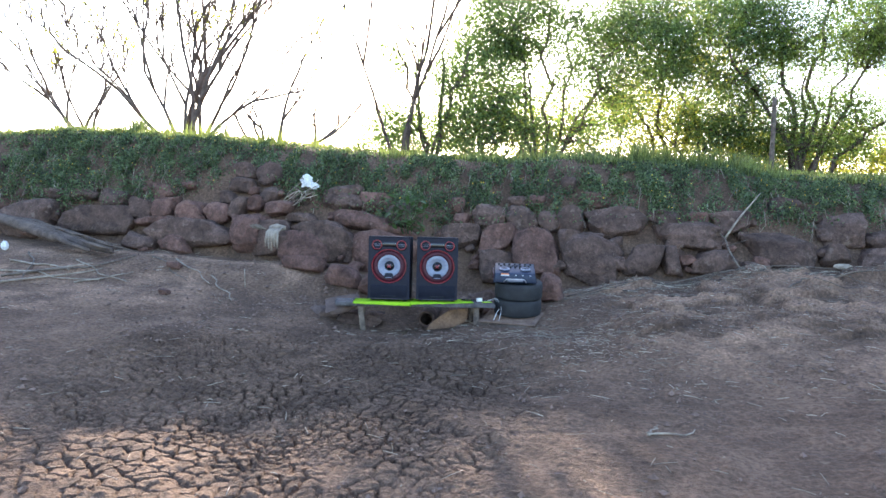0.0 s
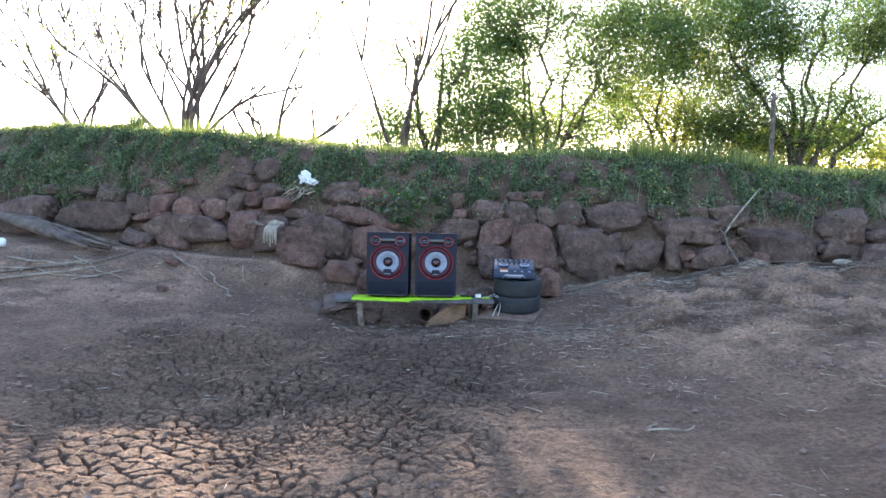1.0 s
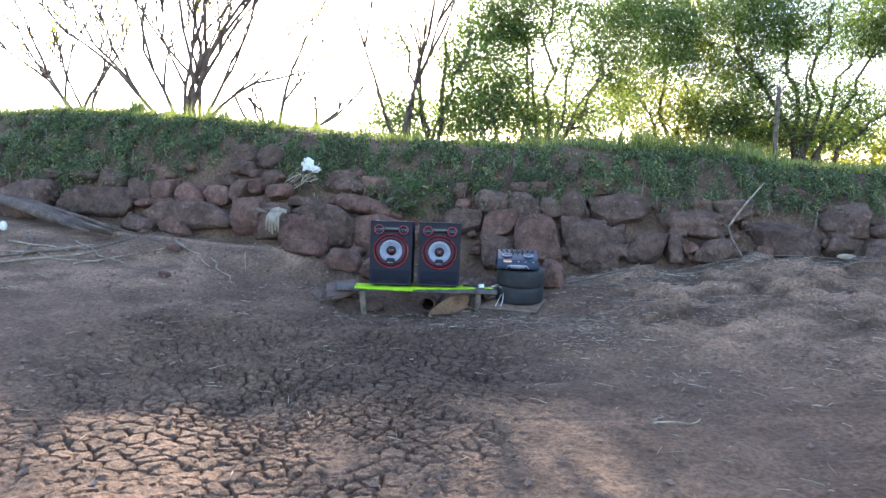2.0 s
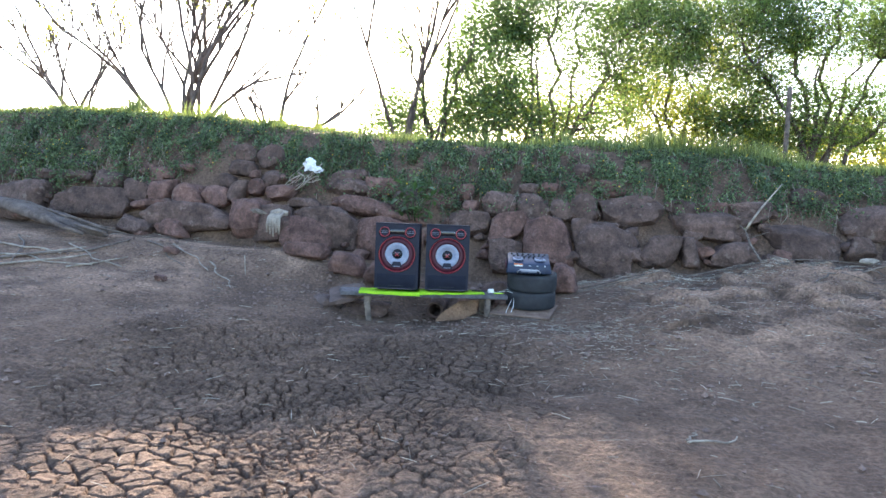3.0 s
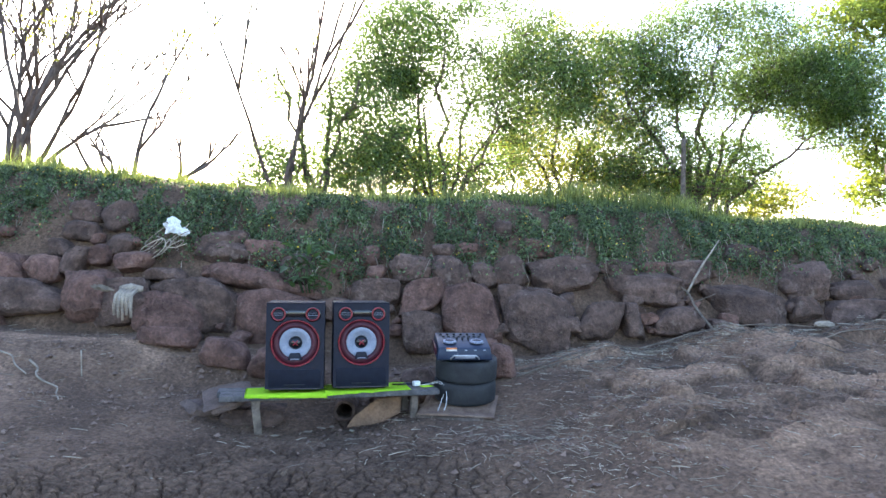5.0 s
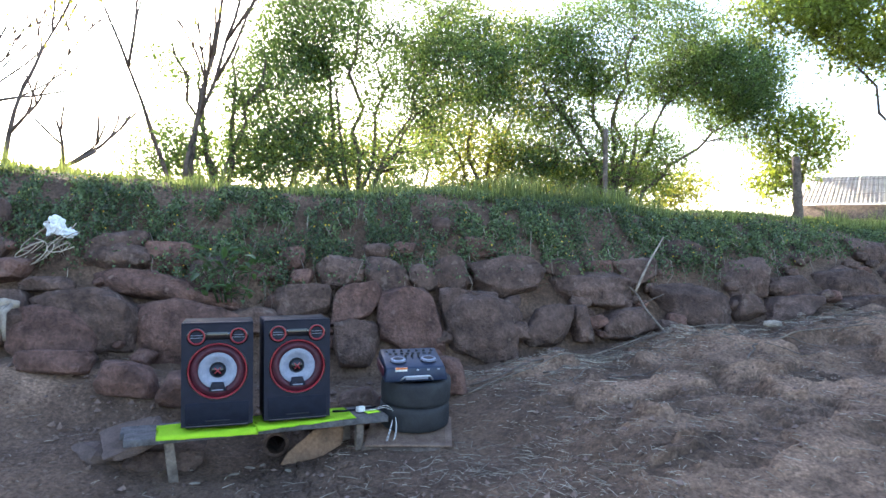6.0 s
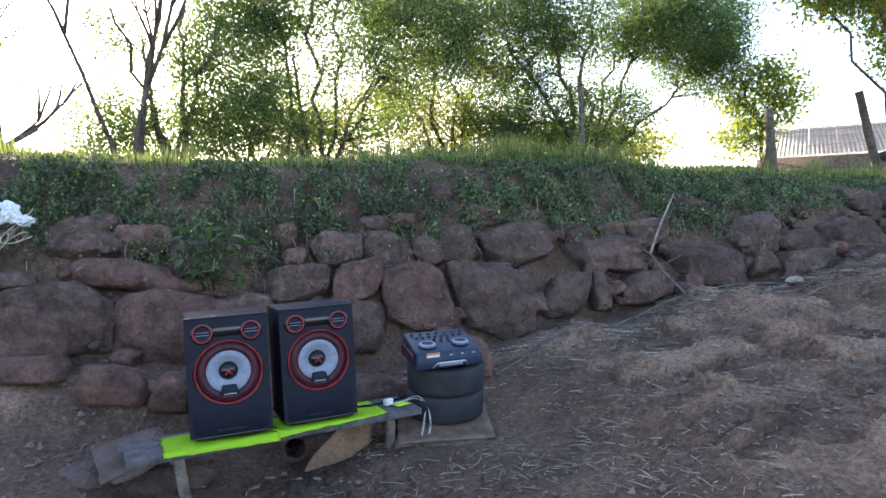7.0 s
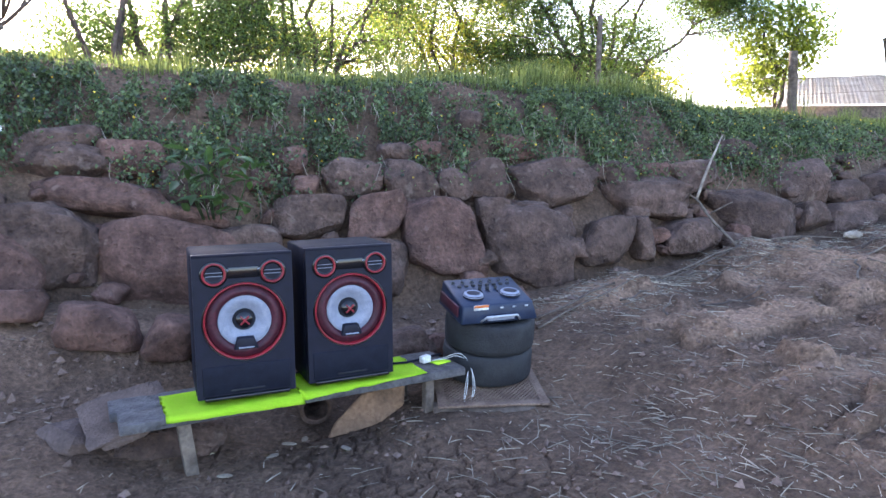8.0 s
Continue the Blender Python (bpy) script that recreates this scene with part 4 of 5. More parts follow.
# rusty grating under the tyres, on a log
grate = thing("rusty_grating", pose(0.80, 6.88, 0.124, 6, 0, -6) @ Matrix.Diagonal((1, 1.25, 1, 1)), "rusty brown perforated steel grating under the tyres", "grating")
part("rim", box(-0.31, -0.26, -0.24, 0.24, 0, 0.014, 0.003), "rust", grate)
part("rim", box(0.26, 0.31, -0.24, 0.24, 0, 0.014, 0.003), "rust", grate)
part("rim", box(-0.259, 0.259, -0.24, -0.20, 0, 0.014, 0.003), "rust", grate)
part("rim", box(-0.259, 0.259, 0.20, 0.24, 0, 0.014, 0.003), "rust", grate)
mesh_heap = Heap()
for k in range(-30, 31):
    for sgn in (1, -1):
        a, b = Vector((k * 0.024 - 0.2 * sgn, -0.2, 0.007 + 0.001 * sgn)), Vector((k * 0.024 + 0.2 * sgn, 0.2, 0.007 + 0.001 * sgn))
        lo, hi = 0.0, 1.0
        for e, lim in ((1, 0.26), (-1, 0.26)):
            pa, pb = e * a.x, e * b.x
            if pa > lim and pb > lim:
                lo = 2
            elif pa > lim:
                lo = max(lo, (pa - lim) / (pa - pb))
            elif pb > lim:
                hi = min(hi, (lim - pa) / (pb - pa))
        if hi - lo > 0.02:
            mesh_heap.tube([a.lerp(b, lo), a.lerp(b, hi)], [0.0042, 0.0042], 4)
mesh_heap.make("lattice", "rust", grate, smooth=False)
log = tube("log", [(0.45, 6.70, 0.055), (0.62, 6.66, 0.05), (0.80, 6.62, 0.05), (1.0, 6.58, 0.052)], [0.045, 0.05, 0.047, 0.04], "bark", sides=10, wobble=0.15)
tagged(log, "short grey log lying under the grating", "log")
log2 = tube("log", [(0.58, 7.08, 0.06), (0.85, 7.04, 0.065), (1.08, 7.0, 0.06)], [0.04, 0.045, 0.04], "bark", sides=10, wobble=0.15)
tagged(log2, "short grey log lying under the grating", "log")

pipe = tagged(part("drain_pipe", lathe([(0.068, 0.0), (0.072, -0.004), (0.092, -0.004), (0.095, 0.0), (0.095, 0.75), (0.068, 0.75), (0.068, 0.0)], 36), "stone", None, "", pose(-0.185, 6.86, 0.045, -86, 0, 4)), "old clay drain pipe under the bench", "pipe")


def flagstone(outline, thick, m, mat, label, seed):
    """A flat broken stone from its outline."""
    bm = bmesh.new()
    f = bm.faces.new([bm.verts.new((x, y, 0)) for x, y in outline])
    ext = bmesh.ops.extrude_face_region(bm, geom=[f])
    for e in ext["geom"]:
        if isinstance(e, bmesh.types.BMVert):
            e.co.z += thick
    bmesh.ops.recalc_face_normals(bm, faces=bm.faces[:])
    bmesh.ops.bevel(bm, geom=bm.edges[:], offset=thick * 0.18, segments=2, affect="EDGES")
    bmesh.ops.triangulate(bm, faces=[f for f in bm.faces if len(f.verts) > 4])
    bmesh.ops.subdivide_edges(bm, edges=[e for e in bm.edges if e.calc_length() > 0.09], cuts=2, use_grid_fill=True)
    for v in bm.verts:
        v.co += Vector((noise.noise(v.co * 9), noise.noise(v.co * 9 + Vector((5, 0, seed))), noise.noise(v.co * 11 + Vector((0, 7, seed))))) * 0.010
    return tagged(part("flagstone", bm, mat, None, "", m, False), label, "stone", "loose flagstones")


flagstone([(-0.24, -0.05), (0.05, -0.02), (0.2, 0.06), (0.22, 0.2), (0.02, 0.19), (-0.2, 0.02)], 0.035, pose(0.10, 6.74, 0.0, 70, 0, 12), "slab", "orange-brown broken flagstone leaning under the bench", 1)


def loose_stone(m, key, mat, label):
    me = STONES[key].copy()
    me.materials.append(M[mat])
    ob = new("flagstone", me)
    ob.matrix_basis = m
    return tagged(ob, label, "stone", "loose flagstones")


loose_stone(pose(-1.08, 6.57, 0.20, 18, -16, 20) @ Matrix.Diagonal((0.42, 0.36, 0.09, 1)), (2, 1), "clay", "grey-brown slab of stone tilted against the bench end")
loose_stone(pose(-0.92, 6.66, 0.03, 3, 4, 12) @ Matrix.Diagonal((0.56, 0.34, 0.18, 1)), (5, 1), "stone", "grey-brown stone lying under the bench end")
loose_stone(pose(-1.32, 6.62, 0.08, 6, 10, 50) @ Matrix.Diagonal((0.34, 0.3, 0.16, 1)), (7, 0), "clay", "small brown stone beside the bench end")

# phone charger and cables at the plank's end
plug = tagged(part("adapter", box(-0.03, 0.03, -0.02, 0.02, 0.0, 0.04, 0.006), "white", None, "", BENCH @ pose(0.70, 0.16, 0.004, 0, 0, 20)), "small white plug adapter on the plank", "adapter")
cab = Heap()
for k, r in ((0, 0.0), (1, 0.02)):
    P0 = [(0.73, 0.15, 0.012), (0.80, 0.12 + r, 0.02), (0.88, 0.10 - r, 0.03 + r), (0.93, 0.05, -0.02), (0.92, 0.0 - r, -0.12), (0.88, -0.04, -0.19), (0.84, -0.04, -0.2 + r), (0.87, -0.02 + r, -0.12), (0.91, 0.04, -0.05)]
    q = smooth_path([BENCH @ Vector(p) for p in P0], 6)
    cab.tube(q, [0.0017] * len(q), 6)
tagged(cab.make("cable", "white"), "loop of thin white cable hanging off the plank", "cable")
cab = Heap()
cab.tube([BENCH @ Vector(p) for p in ((0.50, 0.2, 0.016), (0.58, 0.17, 0.018), (0.66, 0.18, 0.018), (0.74, 0.22, 0.012), (0.84, 0.24, 0.012))], [0.007] * 5, 7)
tagged(cab.make("power_lead", "plastic"), "black power lead on the plank", "cable")
tagged(part("fabric_patch", box(0, 0.10, 0, 0.07, 0, 0.003), "cloth", None, "", BENCH @ pose(0.74, 0.08, 0.003, 0, 0, 15)), "small scrap of yellow-green cloth on the plank", "cloth")

# ---- litter of sticks and straw ----
def stick_points(x, y, ang, L, bend=0.1, lift=0.012, seed=0):
    rng = random.Random(seed)
    out = []
    for i in range(6):
        t = i / 5 - 0.5
        px, py = x + math.cos(ang) * L * t - math.sin(ang) * bend * L * math.sin(t * 3 + seed), y + math.sin(ang) * L * t + math.cos(ang) * bend * L * math.sin(t * 3 + seed)
        out.append((px, py, ground_z(px, py) + lift))
    return out


heap = Heap()
nr = np.random.default_rng(77)
N = 7200
sx, sy = nr.uniform(-5.5, 5.5, N), nr.uniform(1.5, 8.2, N)
far = nr.random(N) < 0.30
sx = np.where(far, nr.uniform(1.3, 6.0, N), sx)
sy = np.where(far, np.interp(sx, FOOT_X, FOOT_Y) + 0.1 - np.abs(nr.normal(size=N)) * 0.35, sy)
by_bench = (~far) & (nr.random(N) < 0.2)
sx = np.where(by_bench, 1.7 + 0.7 * nr.normal(size=N), sx)
sy = np.where(by_bench, 5.9 + 0.55 * nr.normal(size=N), sy)
keep = by_bench | (nr.random(N) < np.clip(0.25 + 0.75 * (sx > 0.8) * (sy > 4.2) + 0.4 * (sy > 5.8), 0, 1))
zs = land(sx, sy)
for x, y, z, k in zip(sx, sy, zs, keep):
    if not k:
        continue
    a, L = nr.uniform(0, 6.28), 0.015 + 0.17 * nr.random() ** 3
    r = nr.uniform(0.0009, 0.0030)
    dx, dy = math.cos(a) * L / 2, math.sin(a) * L / 2
    heap.tube([(x - dx, y - dy, z + 0.010), (x, y, z + 0.011 + nr.uniform(0, 0.003)), (x + dx, y + dy, z + 0.010)], [r, r, r * 0.7], 4)
tagged(heap.make("straw", "straw"), "scattered dry straw, chips and twigs on the earth", "straw", kind="stuff")

nr = np.random.default_rng(31)
N = 13000
cx, cy = nr.uniform(-5, 5.5, N), 8.3 - nr.random(N) ** 1.3 * 6.5
ok = (cy < np.interp(cx, FOOT_X, FOOT_Y) + 0.1) & (nr.random(N) < np.clip(0.55 + 2.5 * fbm(cx * 1.5, cy * 1.5, 71), 0.05, 1)) & ((np.hypot((cx + 0.35) / 1.75, (cy - 3.9) / 2.9) > 0.85) | (nr.random(N) < 0.15))
cx, cy = cx[ok], cy[ok]
cz = land(cx, cy)
size = 0.004 + 0.020 * nr.random(len(cx)) ** 4 * np.where((cy > 6.9) & (cx < 1.3) & (cx > -3), 1.7, 1.0)
octa = np.array([(1, 0, 0), (0, 1, 0), (-1, 0, 0), (0, -1, 0), (0.1, 0.1, 0.8), (0, 0, -0.6)])
jit = octa[None] * (1 + 0.45 * nr.normal(size=(len(cx), 6, 1)).clip(-1.5, 1.5)) * size[:, None, None]
V = jit + np.stack([cx, cy, cz + size * 0.35 + 0.004], 1)[:, None]
tri = np.array([(0, 1, 4), (1, 2, 4), (2, 3, 4), (3, 0, 4), (1, 0, 5), (2, 1, 5), (3, 2, 5), (0, 3, 5)])
tagged(raw("clods", V.reshape(-1, 3), (np.arange(len(cx))[:, None, None] * 6 + tri[None]).reshape(-1, 3), "clod"), "loose crumbs of earth and gravel", "gravel", kind="stuff")

# ---- sticks, rubbish and fence ----
STICKS = [((-5.2, 5.95), (-4.8, 6.1), (-4.5, 6.05), (-4.0, 6.2), 0.011), ((-4.7, 6.6), (-4.4, 6.5), (-4.1, 6.35), (-3.7, 6.3), 0.010), ((-5.4, 6.6), (-5.1, 6.4), (-4.9, 6.1), (-4.7, 5.8), 0.012), ((-3.9, 7.05), (-3.6, 6.9), (-3.4, 6.75), (-3.1, 6.6), 0.009),
          ((-5.03, 5.83), (-4.65, 6.18), (-4.32, 6.48), (-4.13, 7.01), 0.016), ((-4.95, 5.5), (-4.66, 5.94), (-4.4, 6.2), (-4.2, 6.5), 0.013),
          ((-4.18, 6.01), (-4.05, 6.2), (-3.95, 6.4), (-3.83, 6.57), 0.010), ((-5.31, 6.27), (-5.0, 6.25), (-4.8, 6.32), (-4.5, 6.3), 0.013),
          ((-4.98, 5.9), (-4.7, 6.2), (-4.5, 6.45), (-4.39, 6.57), 0.012), ((-2.9, 6.8), (-2.7, 6.6), (-2.5, 6.5), (-2.3, 6.25), 0.009), ((-3.6, 7.1), (-3.3, 6.9), (-3.1, 6.85), (-2.8, 6.6), 0.010)]
RIGHT = [((1.38, 7.55), (1.9, 7.75), (2.6, 7.98), (3.4, 8.2), 0.014), ((2.5, 7.95), (3.2, 8.15), (4.1, 8.3), (5.0, 8.1), 0.013), ((3.4, 8.05), (4.0, 8.15), (4.5, 8.2), (5.2, 7.9), 0.012),
         ((3.8, 7.85), (4.1, 7.75), (4.5, 7.8), (5.2, 7.7), 0.016), ((3.86, 8.2), (4.1, 8.0), (4.4, 7.8), (4.6, 7.55), 0.010), ((3.5, 8.1), (3.6, 7.9), (3.75, 7.75), (3.8, 7.6), 0.008),
         ((1.3, 7.4), (1.7, 7.6), (2.2, 7.75), (2.8, 7.9), 0.011), ((4.6, 8.4), (5.2, 8.5), (5.8, 8.5), (6.6, 8.4), 0.014), ((2.0, 7.5), (2.3, 7.6), (2.5, 7.62), (2.75, 7.6), 0.007), ((4.0, 7.5), (4.3, 7.4), (4.7, 7.45), (5.0, 7.4), 0.008)]


def lay_stick(row, label, group):
    *pts, r = row
    r *= 0.60 if group.endswith("wall") else 0.95
    p = [(x, y, ground_z(x, y) + r + 0.008) for x, y in pts]
    q = []
    for a, b in zip(p, p[1:]):
        for t in (0, 0.5):
            x, y = a[0] + (b[0] - a[0]) * t + random.uniform(-0.03, 0.03), a[1] + (b[1] - a[1]) * t + random.uniform(-0.012, 0.012)
            q.append((x, y, max(ground_z(x, y) + r * 0.8, a[2] + (b[2] - a[2]) * t)))
    q.append(p[-1])
    tagged(tube("stick", q, [r * (1.1 - 0.6 * i / len(q)) for i in range(len(q))], random.choice(("wood", "bark", "wood", "bark") if group.endswith("wall") else ("straw_wood", "straw_wood", "straw_wood", "wood")), sides=7, wobble=0.35), label, "stick", group)


for row in STICKS:
    lay_stick(row, "pale dry fallen stick on the earth", "fallen sticks beside the log")
for row in RIGHT:
    lay_stick(row, "grey dry stick lying along the wall foot", "fallen sticks along the wall")
for k in range(34):
    x = rs.uniform(2.2, 6.0)
    y = float(np.interp(x, FOOT_X, FOOT_Y)) - rs.uniform(0.05, 0.85)
    a, L = rs.gauss(0.05, 0.5), rs.uniform(0.1, 0.32)
    lay_stick(tuple((x + math.cos(a) * L * t, y + math.sin(a) * L * t) for t in (-1, -0.3, 0.4, 1)) + (rs.uniform(0.006, 0.013),), "grey dry stick lying along the wall foot", "fallen sticks along the wall")
lay_stick(((2.02, 3.39), (2.12, 3.45), (2.22, 3.50), (2.32, 3.62), 0.007), "forked pale twig on the bare earth", "twigs")
lay_stick(((2.05, 3.42), (2.06, 3.50), (2.09, 3.58), (2.11, 3.65), 0.005), "forked pale twig on the bare earth", "twigs")
tagged(tube("stick", [(3.05, 8.85, 1.2), (3.26, 8.67, 1.02), (3.3, 8.5, 0.87), (3.39, 8.22, 0.66)], [0.006, 0.010, 0.013, 0.012], "wood", sides=7, wobble=0.2), "dead branch leaning on the boulders", "stick", "leaning branches")
tagged(tube("stick", [(3.28, 8.7, 1.01), (3.47, 8.85, 1.28), (3.74, 9.05, 1.6)], [0.015, 0.013, 0.006], "straw_wood", sides=7, wobble=0.2), "pale dead branch leaning on the boulders", "stick", "leaning branches")
tagged(tube("stick", [(3.27, 8.45, 0.92), (3.51, 8.5, 1.01)], [0.007, 0.004], "wood", sides=6), "thin dead twig on the boulders", "stick", "leaning branches")
tagged(tube("stick", [(-2.43, 6.78, ground_z(-2.43, 6.78) - 0.03), (-2.44, 6.78, ground_z(-2.43, 6.78) + 0.22)], [0.007, 0.006], "straw_wood", sides=6), "short peg standing in the earth", "stick")
driftwood = thing("driftwood", pose(0, 0, 0), "weathered grey fallen log splitting at the wall foot", "log")
drift = Heap()
drift.tube([(-6.9, 7.55, 1.02), (-6.2, 7.3, 0.92), (-5.5, 7.1, 0.80), (-4.9, 6.95, 0.72), (-4.4, 6.9, 0.66)], [0.07, 0.08, 0.07, 0.06, 0.04], 12, 0.3)
drift.make("log_body", "bark", driftwood)
drift = Heap()
drift.tube([(-5.4, 7.05, 0.82), (-5.0, 6.8, 0.75), (-4.6, 6.75, 0.66)], [0.04, 0.035, 0.02], 8, 0.3)
drift.make("limb", "bark", driftwood)
dr = random.Random(12)
for k in range(9):
    drift = Heap()
    off, lift, t0 = dr.uniform(-0.12, 0.10), dr.uniform(-0.02, 0.07), dr.uniform(0.0, 0.4)
    strand = [(-6.9 + 2.6 * t + dr.uniform(-0.05, 0.05), 7.52 - 0.66 * t + off + dr.uniform(-0.03, 0.03), 1.03 - 0.37 * t + lift + dr.uniform(-0.02, 0.02)) for t in np.linspace(t0, dr.uniform(0.75, 1.08), 7)]
    drift.tube(strand, [0.018, 0.026, 0.03, 0.028, 0.024, 0.018, 0.008], 7, 0.4)
    drift.make("splinter", "bark", driftwood)


def crumpled(name, size, m, mat, label, category, seed, amp=0.5):
    bm = bmesh.new()
    bmesh.ops.create_icosphere(bm, subdivisions=4, radius=0.5)
    for v in bm.verts:
        n = v.co.normalized()
        r = 1 + amp * noise.noise(n * 2.3 + Vector((seed, 0, 0))) + amp * 0.6 * abs(noise.noise(n * 5.5 + Vector((0, seed, 0)))) + amp * 0.2 * noise.noise(n * 13)
        v.co = Vector((n.x * size[0], n.y * size[1], n.z * size[2])) * r * 0.5
    return tagged(part(name, bm, mat, None, "", m, False), label, category)


crumpled("plastic_bag", (0.15, 0.08, 0.16), pose(-2.40, 8.42, 1.64, 0, 20, 0), "white", "crumpled white plastic bag caught in the creeper", "bag", 3)
crumpled("plastic_bag", (0.12, 0.06, 0.08), pose(-2.27, 8.40, 1.57, 0, 0, 40), "white", "scrap of white plastic in the creeper", "bag", 8)
crumpled("litter", (0.22, 0.08, 0.07), pose(4.50, 8.18, ground_z(4.5, 8.18) + 0.05, 0, 0, 12), "straw_wood", "crumpled pale plastic bottle at the wall foot", "litter", 5, 0.22)
crumpled("litter", (0.09, 0.09, 0.12), pose(-5.75, 6.6, ground_z(-5.75, 6.6) + 0.06), "white", "white plastic cup on the earth", "litter", 6, 0.1)
glove = Heap()
for k in range(5):
    x = -2.52 + 0.035 * k
    glove.tube([(x, 7.62, 0.99), (x, 7.50, 0.94), (x + 0.004 * k, 7.46, 0.85), (x + 0.006 * k, 7.46, 0.75 - 0.025 * (k % 3))], [0.02, 0.021, 0.019, 0.011], 8, 0.1)
glove.tube([(-2.56, 7.66, 0.99), (-2.45, 7.62, 1.0), (-2.34, 7.66, 0.99)], [0.03, 0.05, 0.03], 10, 0.1)
tagged(glove.make("work_glove", "straw_wood"), "old beige work glove hanging over a boulder", "glove")
crumpled("rag", (0.17, 0.07, 0.05), pose(-2.70, 7.57, 1.0, 0, 12, 10), "straw", "dirty white scrap lying on a boulder", "rag", 9)
vine = Heap()
vr = random.Random(4)
for k in range(9):
    x, z = -2.45 + vr.uniform(-0.18, 0.2), 1.5 + vr.uniform(-0.1, 0.1)
    pts = []
    for i in range(7):
        a = i * 0.9 + k
        pts.append((x + 0.13 * math.sin(a), 8.30 + 0.05 * math.cos(a * 1.3) + (z - 1.4) * 0.5, z + 0.10 * math.cos(a * 0.8) - 0.015 * i))
    q = smooth_path(pts, 4)
    vine.tube(q, [0.005] * len(q), 5)
tagged(vine.make("dead_vine", "straw"), "tangle of dry pale vine on the stones", "vine", kind="stuff")
for k, (x, y) in enumerate(((-0.33, 6.62), (-0.41, 6.50), (-0.25, 6.66), (-0.05, 6.45), (-0.62, 6.3))):
    crumpled("wood_chip", (0.07, 0.03, 0.012), pose(x, y, ground_z(x, y) + 0.012, 0, 6, 40 * k), "straw_wood", "pale wood chip on the earth by the bench", "chip", 10 + k, 0.3)

weed = thing("weed", pose(-0.80, 8.26, 1.02), "bright green broad-leaved weed growing between the stones", "weed")
bm = bmesh.new()
lf = [bm.verts.new(c) for c in ((0, 0, 0), (0.025, 0.05, 0.012), (0.02, 0.10, 0.012), (0, 0.15, -0.012), (-0.02, 0.10, 0.012), (-0.025, 0.05, 0.012), (0, 0.06, 0.0))]
for a, b in zip((0, 1, 2, 3, 4, 5), (1, 2, 3, 4, 5, 0)):
    bm.faces.new((lf[a], lf[b], lf[6]))
first = part("leaf", bm, "weed_leaf", weed)
wr = random.Random(9)
for k in range(60):
    ob = first if k == 0 else new("leaf", first.data)
    ob.parent = weed
    ob.matrix_basis = pose(wr.uniform(-0.26, 0.24), wr.uniform(-0.1, 0.1) + 0.0, 0, 0, 0, 0) @ pose(0, 0, wr.uniform(-0.05, 0.42), wr.uniform(-20, 55), wr.uniform(-25, 25), wr.uniform(90, 270)) @ Matrix.Scale(wr.uniform(0.7, 1.3), 4)
stem = Heap()
for k in range(7):
    x = wr.uniform(-0.2, 0.2)
    stem.tube([(x * 0.6, 0.05, -0.08), (x, 0.02, 0.15), (x * 1.1, 0, 0.38)], [0.006, 0.005, 0.003], 5)
stem.make("stem", "weed_leaf", weed)


def fence_post(base, top, r, label):
    b, t = Vector(base), Vector(top)
    return tagged(tube("fence_post", [b - Vector((0, 0, 0.3)), b, b.lerp(t, 0.5), t], [r, r, r * 0.97, r * 0.9], "wood", sides=9, wobble=0.08), label, "post", "fence posts")


zf = ground_z(5.15, 14.9)
fence_post((5.15, 14.9, zf), (5.14, 14.9, 3.72), 0.05, "grey weathered wooden fence post in the grass")
fence_post((9.35, 15, ground_z(9.35, 15)), (9.25, 15, 3.28), 0.09, "thick dark wooden fence post in the grass")
fence_post((11.85, 15, ground_z(11.85, 15)), (11.38, 15, 3.62), 0.09, "thick dark fence post leaning sideways")
wire = Heap()
for h in (0.35, 0.65, 0.9):
    wire.tube([(5.15, 14.84, zf + h), (7.3, 14.9, zf + h - 0.03), (9.3, 14.9, zf + h)], [0.0035] * 3, 5)
    wire.tube([(9.3, 14.93, zf + h), (11.6, 14.93, zf + h + 0.15)], [0.0035] * 2, 5)
tagged(wire.make("fence_wire", "rust"), "rusty strands of fence wire between the posts", "wire", kind="stuff")
tagged(tube("fallen_trunk", [(11.4, 14.4, 2.22), (12.3, 14.3, 2.42), (13.6, 14.2, 2.75)], [0.10, 0.14, 0.16], "bark", sides=10, wobble=0.15), "fallen grey tree trunk in the grass", "log")

# ---- shed with a tin roof ----
SHED = pose(17.2, 26.8, 2.68, 0, 0, -39)
shed = thing("shed", SHED, "low farm shed with a pale milky corrugated roof", "shed")
part("wall", box(0.15, 8.8, 0.3, 0.42, -0.9, 0.20), "wood", shed)
part("wall", box(0.15, 0.27, 0.43, 9.9, -0.9, 0.20), "wood", shed)
part("wall", box(8.68, 8.8, 0.43, 9.9, -0.9, 0.20), "wood", shed)
part("wall", box(0.28, 8.67, 9.78, 9.9, -0.9, 0.20), "wood", shed)


def tin_sheet(x0, x1, flip):
    """One corrugated sheet from eave to ridge."""
    bm = bmesh.new()
    n = 40
    rows = []
    for i in range(n + 1):
        x = x0 + (x1 - x0) * i / n
        w = 0.007 * math.cos(2 * math.pi * x / 0.15)
        rows.append((bm.verts.new((x, 0.0 if not flip else 10.4, 0.26 + w)), bm.verts.new((x, 5.2, 1.66 + w))))
    for a, b in zip(rows, rows[1:]):
        bm.faces.new((a[0], b[0], b[1], a[1]))
    bmesh.ops.solidify(bm, geom=bm.faces[:], thickness=0.004)
    return bm


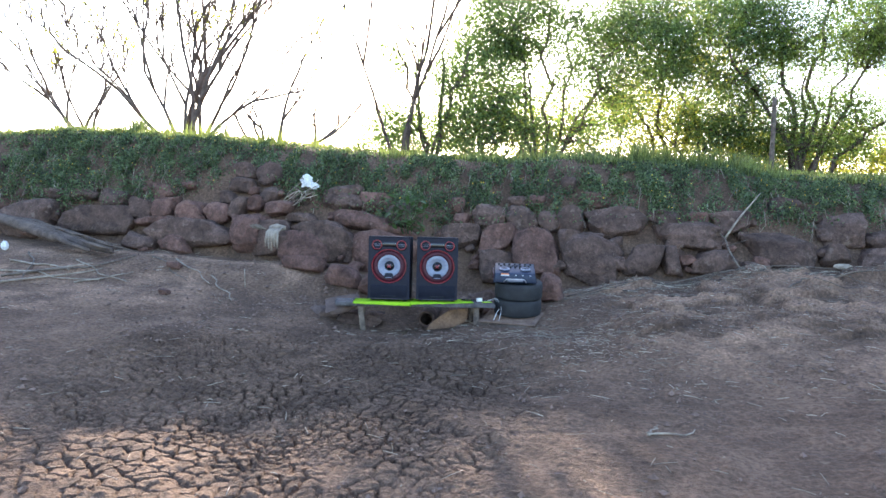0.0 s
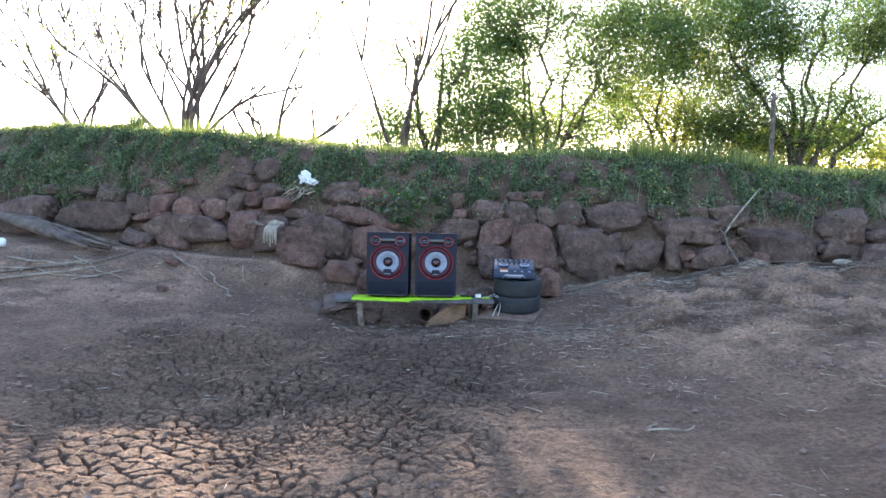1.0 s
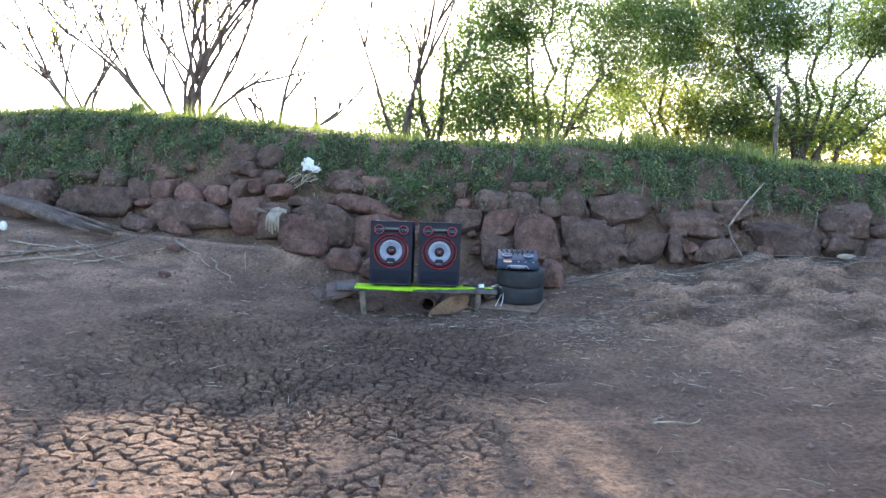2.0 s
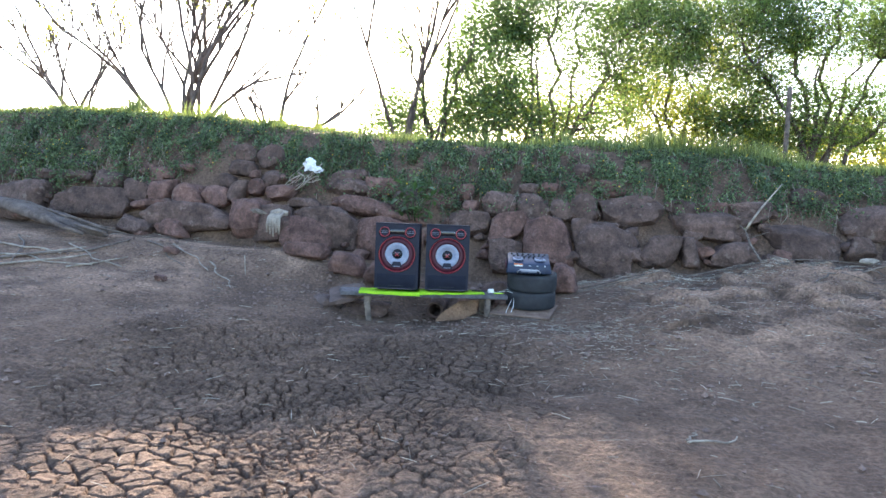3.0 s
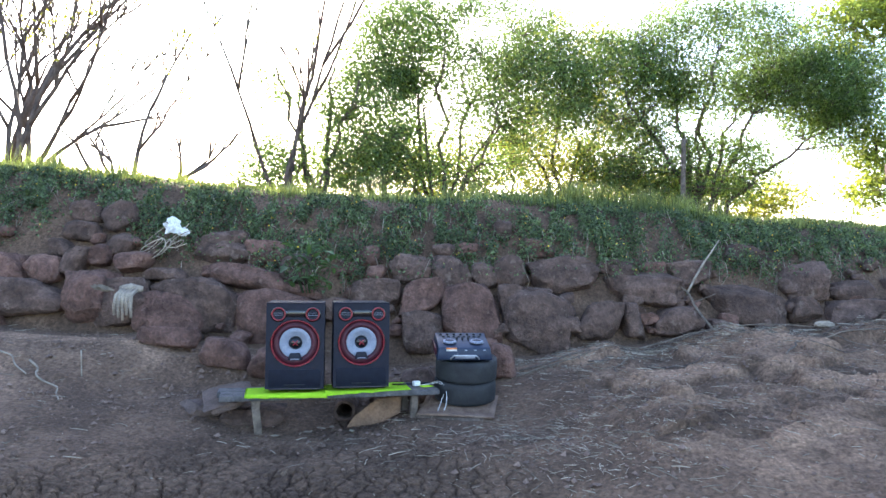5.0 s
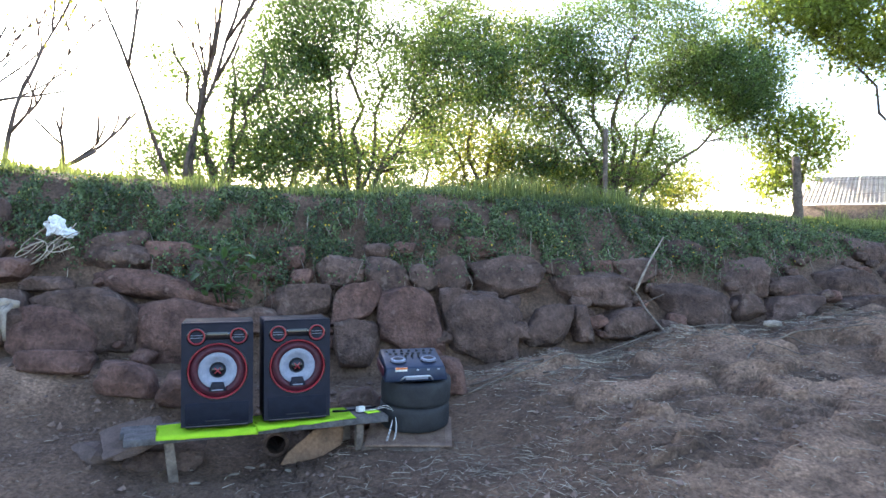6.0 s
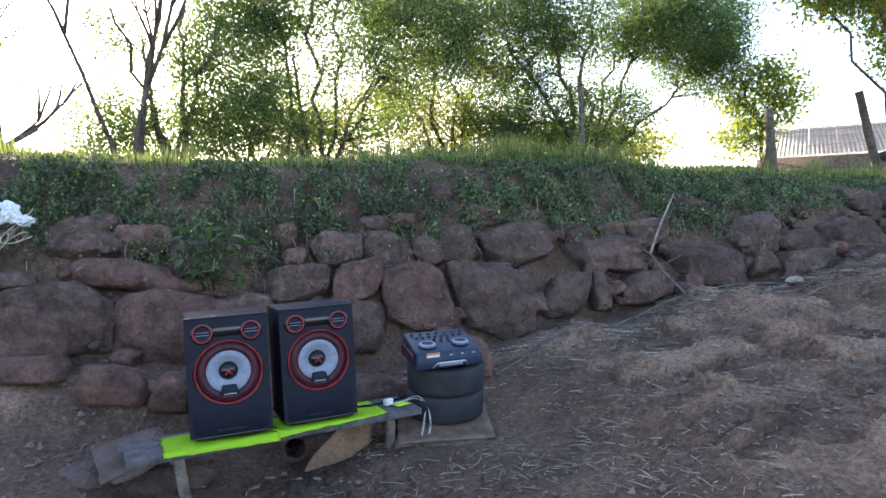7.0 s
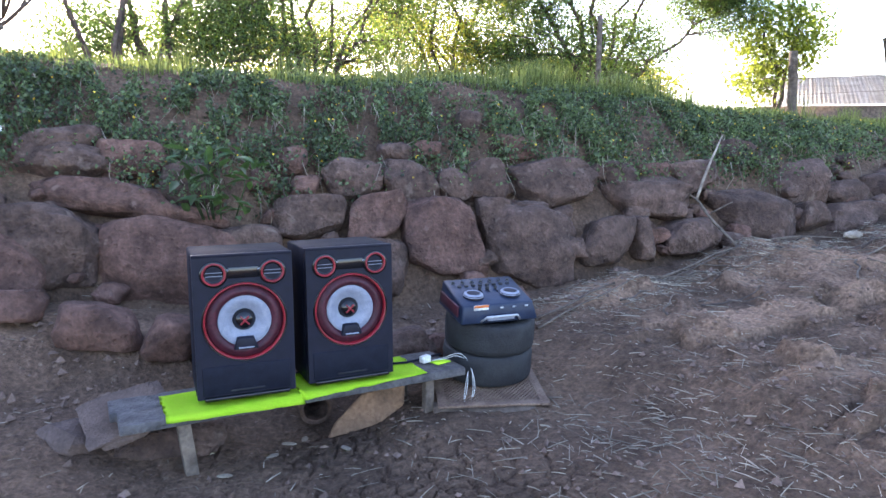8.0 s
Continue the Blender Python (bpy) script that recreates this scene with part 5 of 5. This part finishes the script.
for k in range(9):
    for flip in (False, True):
        part("roof_sheet", tin_sheet(k * 1.0, k * 1.0 + 0.99, flip), "tin", shed, "pale corrugated sheet")
part("ridge_cap", box(-0.02, 9.02, 5.04, 5.36, 1.68, 1.72, 0.01), "tin", shed)

# ---- ivy and grass ----
nr = np.random.default_rng(5)
N = 520000
ix = nr.uniform(-9.5, 8.5, N)
iu = nr.uniform(0.0, 1.0, N)
zb, zc, yb = np.interp(ix, FOOT_X, FOOT_Z), np.interp(ix, CREST_X, CREST_Z), np.interp(ix, FOOT_X, FOOT_Y)
low = np.interp(ix, [-9, -6.3, -4.75, -3.9, -3.2, -2.6, -1.8, -1.1, -0.4, 0.5, 2, 3.4, 4.7, 7], [1.35, 1.35, 1.45, 1.7, 1.9, 1.5, 1.45, 1.15, 1.2, 1.28, 1.35, 1.25, 1.3, 1.55])
iz = zb + (zc - zb) * np.clip(iu, 0, 1)
dens = np.clip((iz - low + 0.15) / 0.4, 0, 1) * np.clip(0.95 + 3.0 * fbm(ix * 1.6, iu * 2.4, 91), 0.10, 1)
dens *= np.clip(0.55 + 4.6 * fbm(ix * 8.0, iu * 11.0, 95), 0.02, 1) * np.clip((1.0 - iu) / 0.12, 0.15, 1)
k = nr.random(N) < dens
ix, iu, iz, yb, zc, zb = ix[k], iu[k], iz[k], yb[k], zc[k], zb[k]
iy = yb + 0.12 + 1.75 * (1 - (1 - np.clip(iu, 0, 0.999)) ** 0.8)
off = nr.uniform(0.0, 0.34, len(ix)) * np.clip(1.2 - iu, 0.25, 1)
pos = np.stack([ix, iy - off * 0.8, land(ix, iy) + off * 0.7], 1)
tagged(leaves("ivy", "ivy", pos, (0.018, 0.046), rng=nr, slim=0.7), "dark green creeper hanging over the wall", "ivy", kind="stuff")


stems = Heap()
for k in range(1500):
    i = nr.integers(len(pos))
    x, y, z = pos[i]
    L = nr.uniform(0.12, 0.4)
    sway = nr.normal(size=2) * 0.06
    stems.tube([(x, y + 0.02, z), (x + sway[0], y - 0.03, z - L * 0.5), (x + sway[0] + sway[1], y - 0.06 * L, z - L)], [0.0035, 0.0025, 0.0018], 4)
tagged(stems.make("creeper_stems", "straw"), "thin dry creeper stems hanging on the wall", "vine", kind="stuff")


def blades(name, x, y, length, mat, label, category, seed, width=0.006):
    r = np.random.default_rng(seed)
    n = len(x)
    z = land(x, y)
    a = r.uniform(0, 6.28, n)
    L = r.uniform(length[0], length[1], n)
    lean = r.uniform(0.1, 0.7, n)
    dx, dy = np.cos(a), np.sin(a)
    b = np.stack([x, y, z - 0.02], 1)
    side = np.stack([-dy, dx, np.zeros(n)], 1) * (width * r.uniform(0.6, 1.5, n))[:, None]
    m1 = b + np.stack([dx * L * lean * 0.25, dy * L * lean * 0.25, L * 0.6], 1)
    tp = b + np.stack([dx * L * lean, dy * L * lean, L * (1 - 0.3 * lean)], 1)
    V = np.stack([b - side, b + side, m1 + side * 0.8, m1 - side * 0.8, tp], 1).reshape(-1, 3)
    q = (np.arange(n)[:, None] * 5 + np.array([0, 1, 2, 3])).tolist() + (np.arange(n)[:, None] * 5 + np.array([3, 2, 4])).tolist()
    return tagged(raw(name, V, q, mat), label, category, kind="stuff")


N = 85000
bx = nr.uniform(-10, 13, N)
by = np.interp(bx, FOOT_X, FOOT_Y) + 1.68 + nr.random(N) ** 2.0 * 7
k = nr.random(N) < np.clip(0.5 + 3.2 * fbm(bx * 1.3, by * 1.3, 15), 0.03, 1)
blades("grass", bx[k], by[k], (0.04, 0.16), "grass", "green grass along the top of the bank", "grass", 4, 0.006)
tuft_x = np.concatenate([nr.normal(3.3, 1.0, 28), nr.normal(1.9, 0.5, 8), nr.normal(-5.2, 1.2, 14), nr.uniform(-8, 9, 26)])
tuft_y = np.interp(tuft_x, FOOT_X, FOOT_Y) + 1.68 + nr.random(len(tuft_x)) * 1.2
bx = np.repeat(tuft_x, 42) + nr.normal(size=len(tuft_x) * 42) * 0.075
by = np.repeat(tuft_y, 42) + nr.normal(size=len(tuft_x) * 42) * 0.075
blades("tall_grass", bx, by, (0.15, 0.40), "grass", "tall tufts of seeding grass on the crest", "grass", 6, 0.004)
k = nr.random(len(pos)) < 0.008
tagged(leaves("flowers", "flower", pos[k] + np.array([0, -0.05, 0.04]), (0.014, 0.026), rng=nr, slim=0.9), "small yellow flowers among the creeper", "flower", kind="stuff")
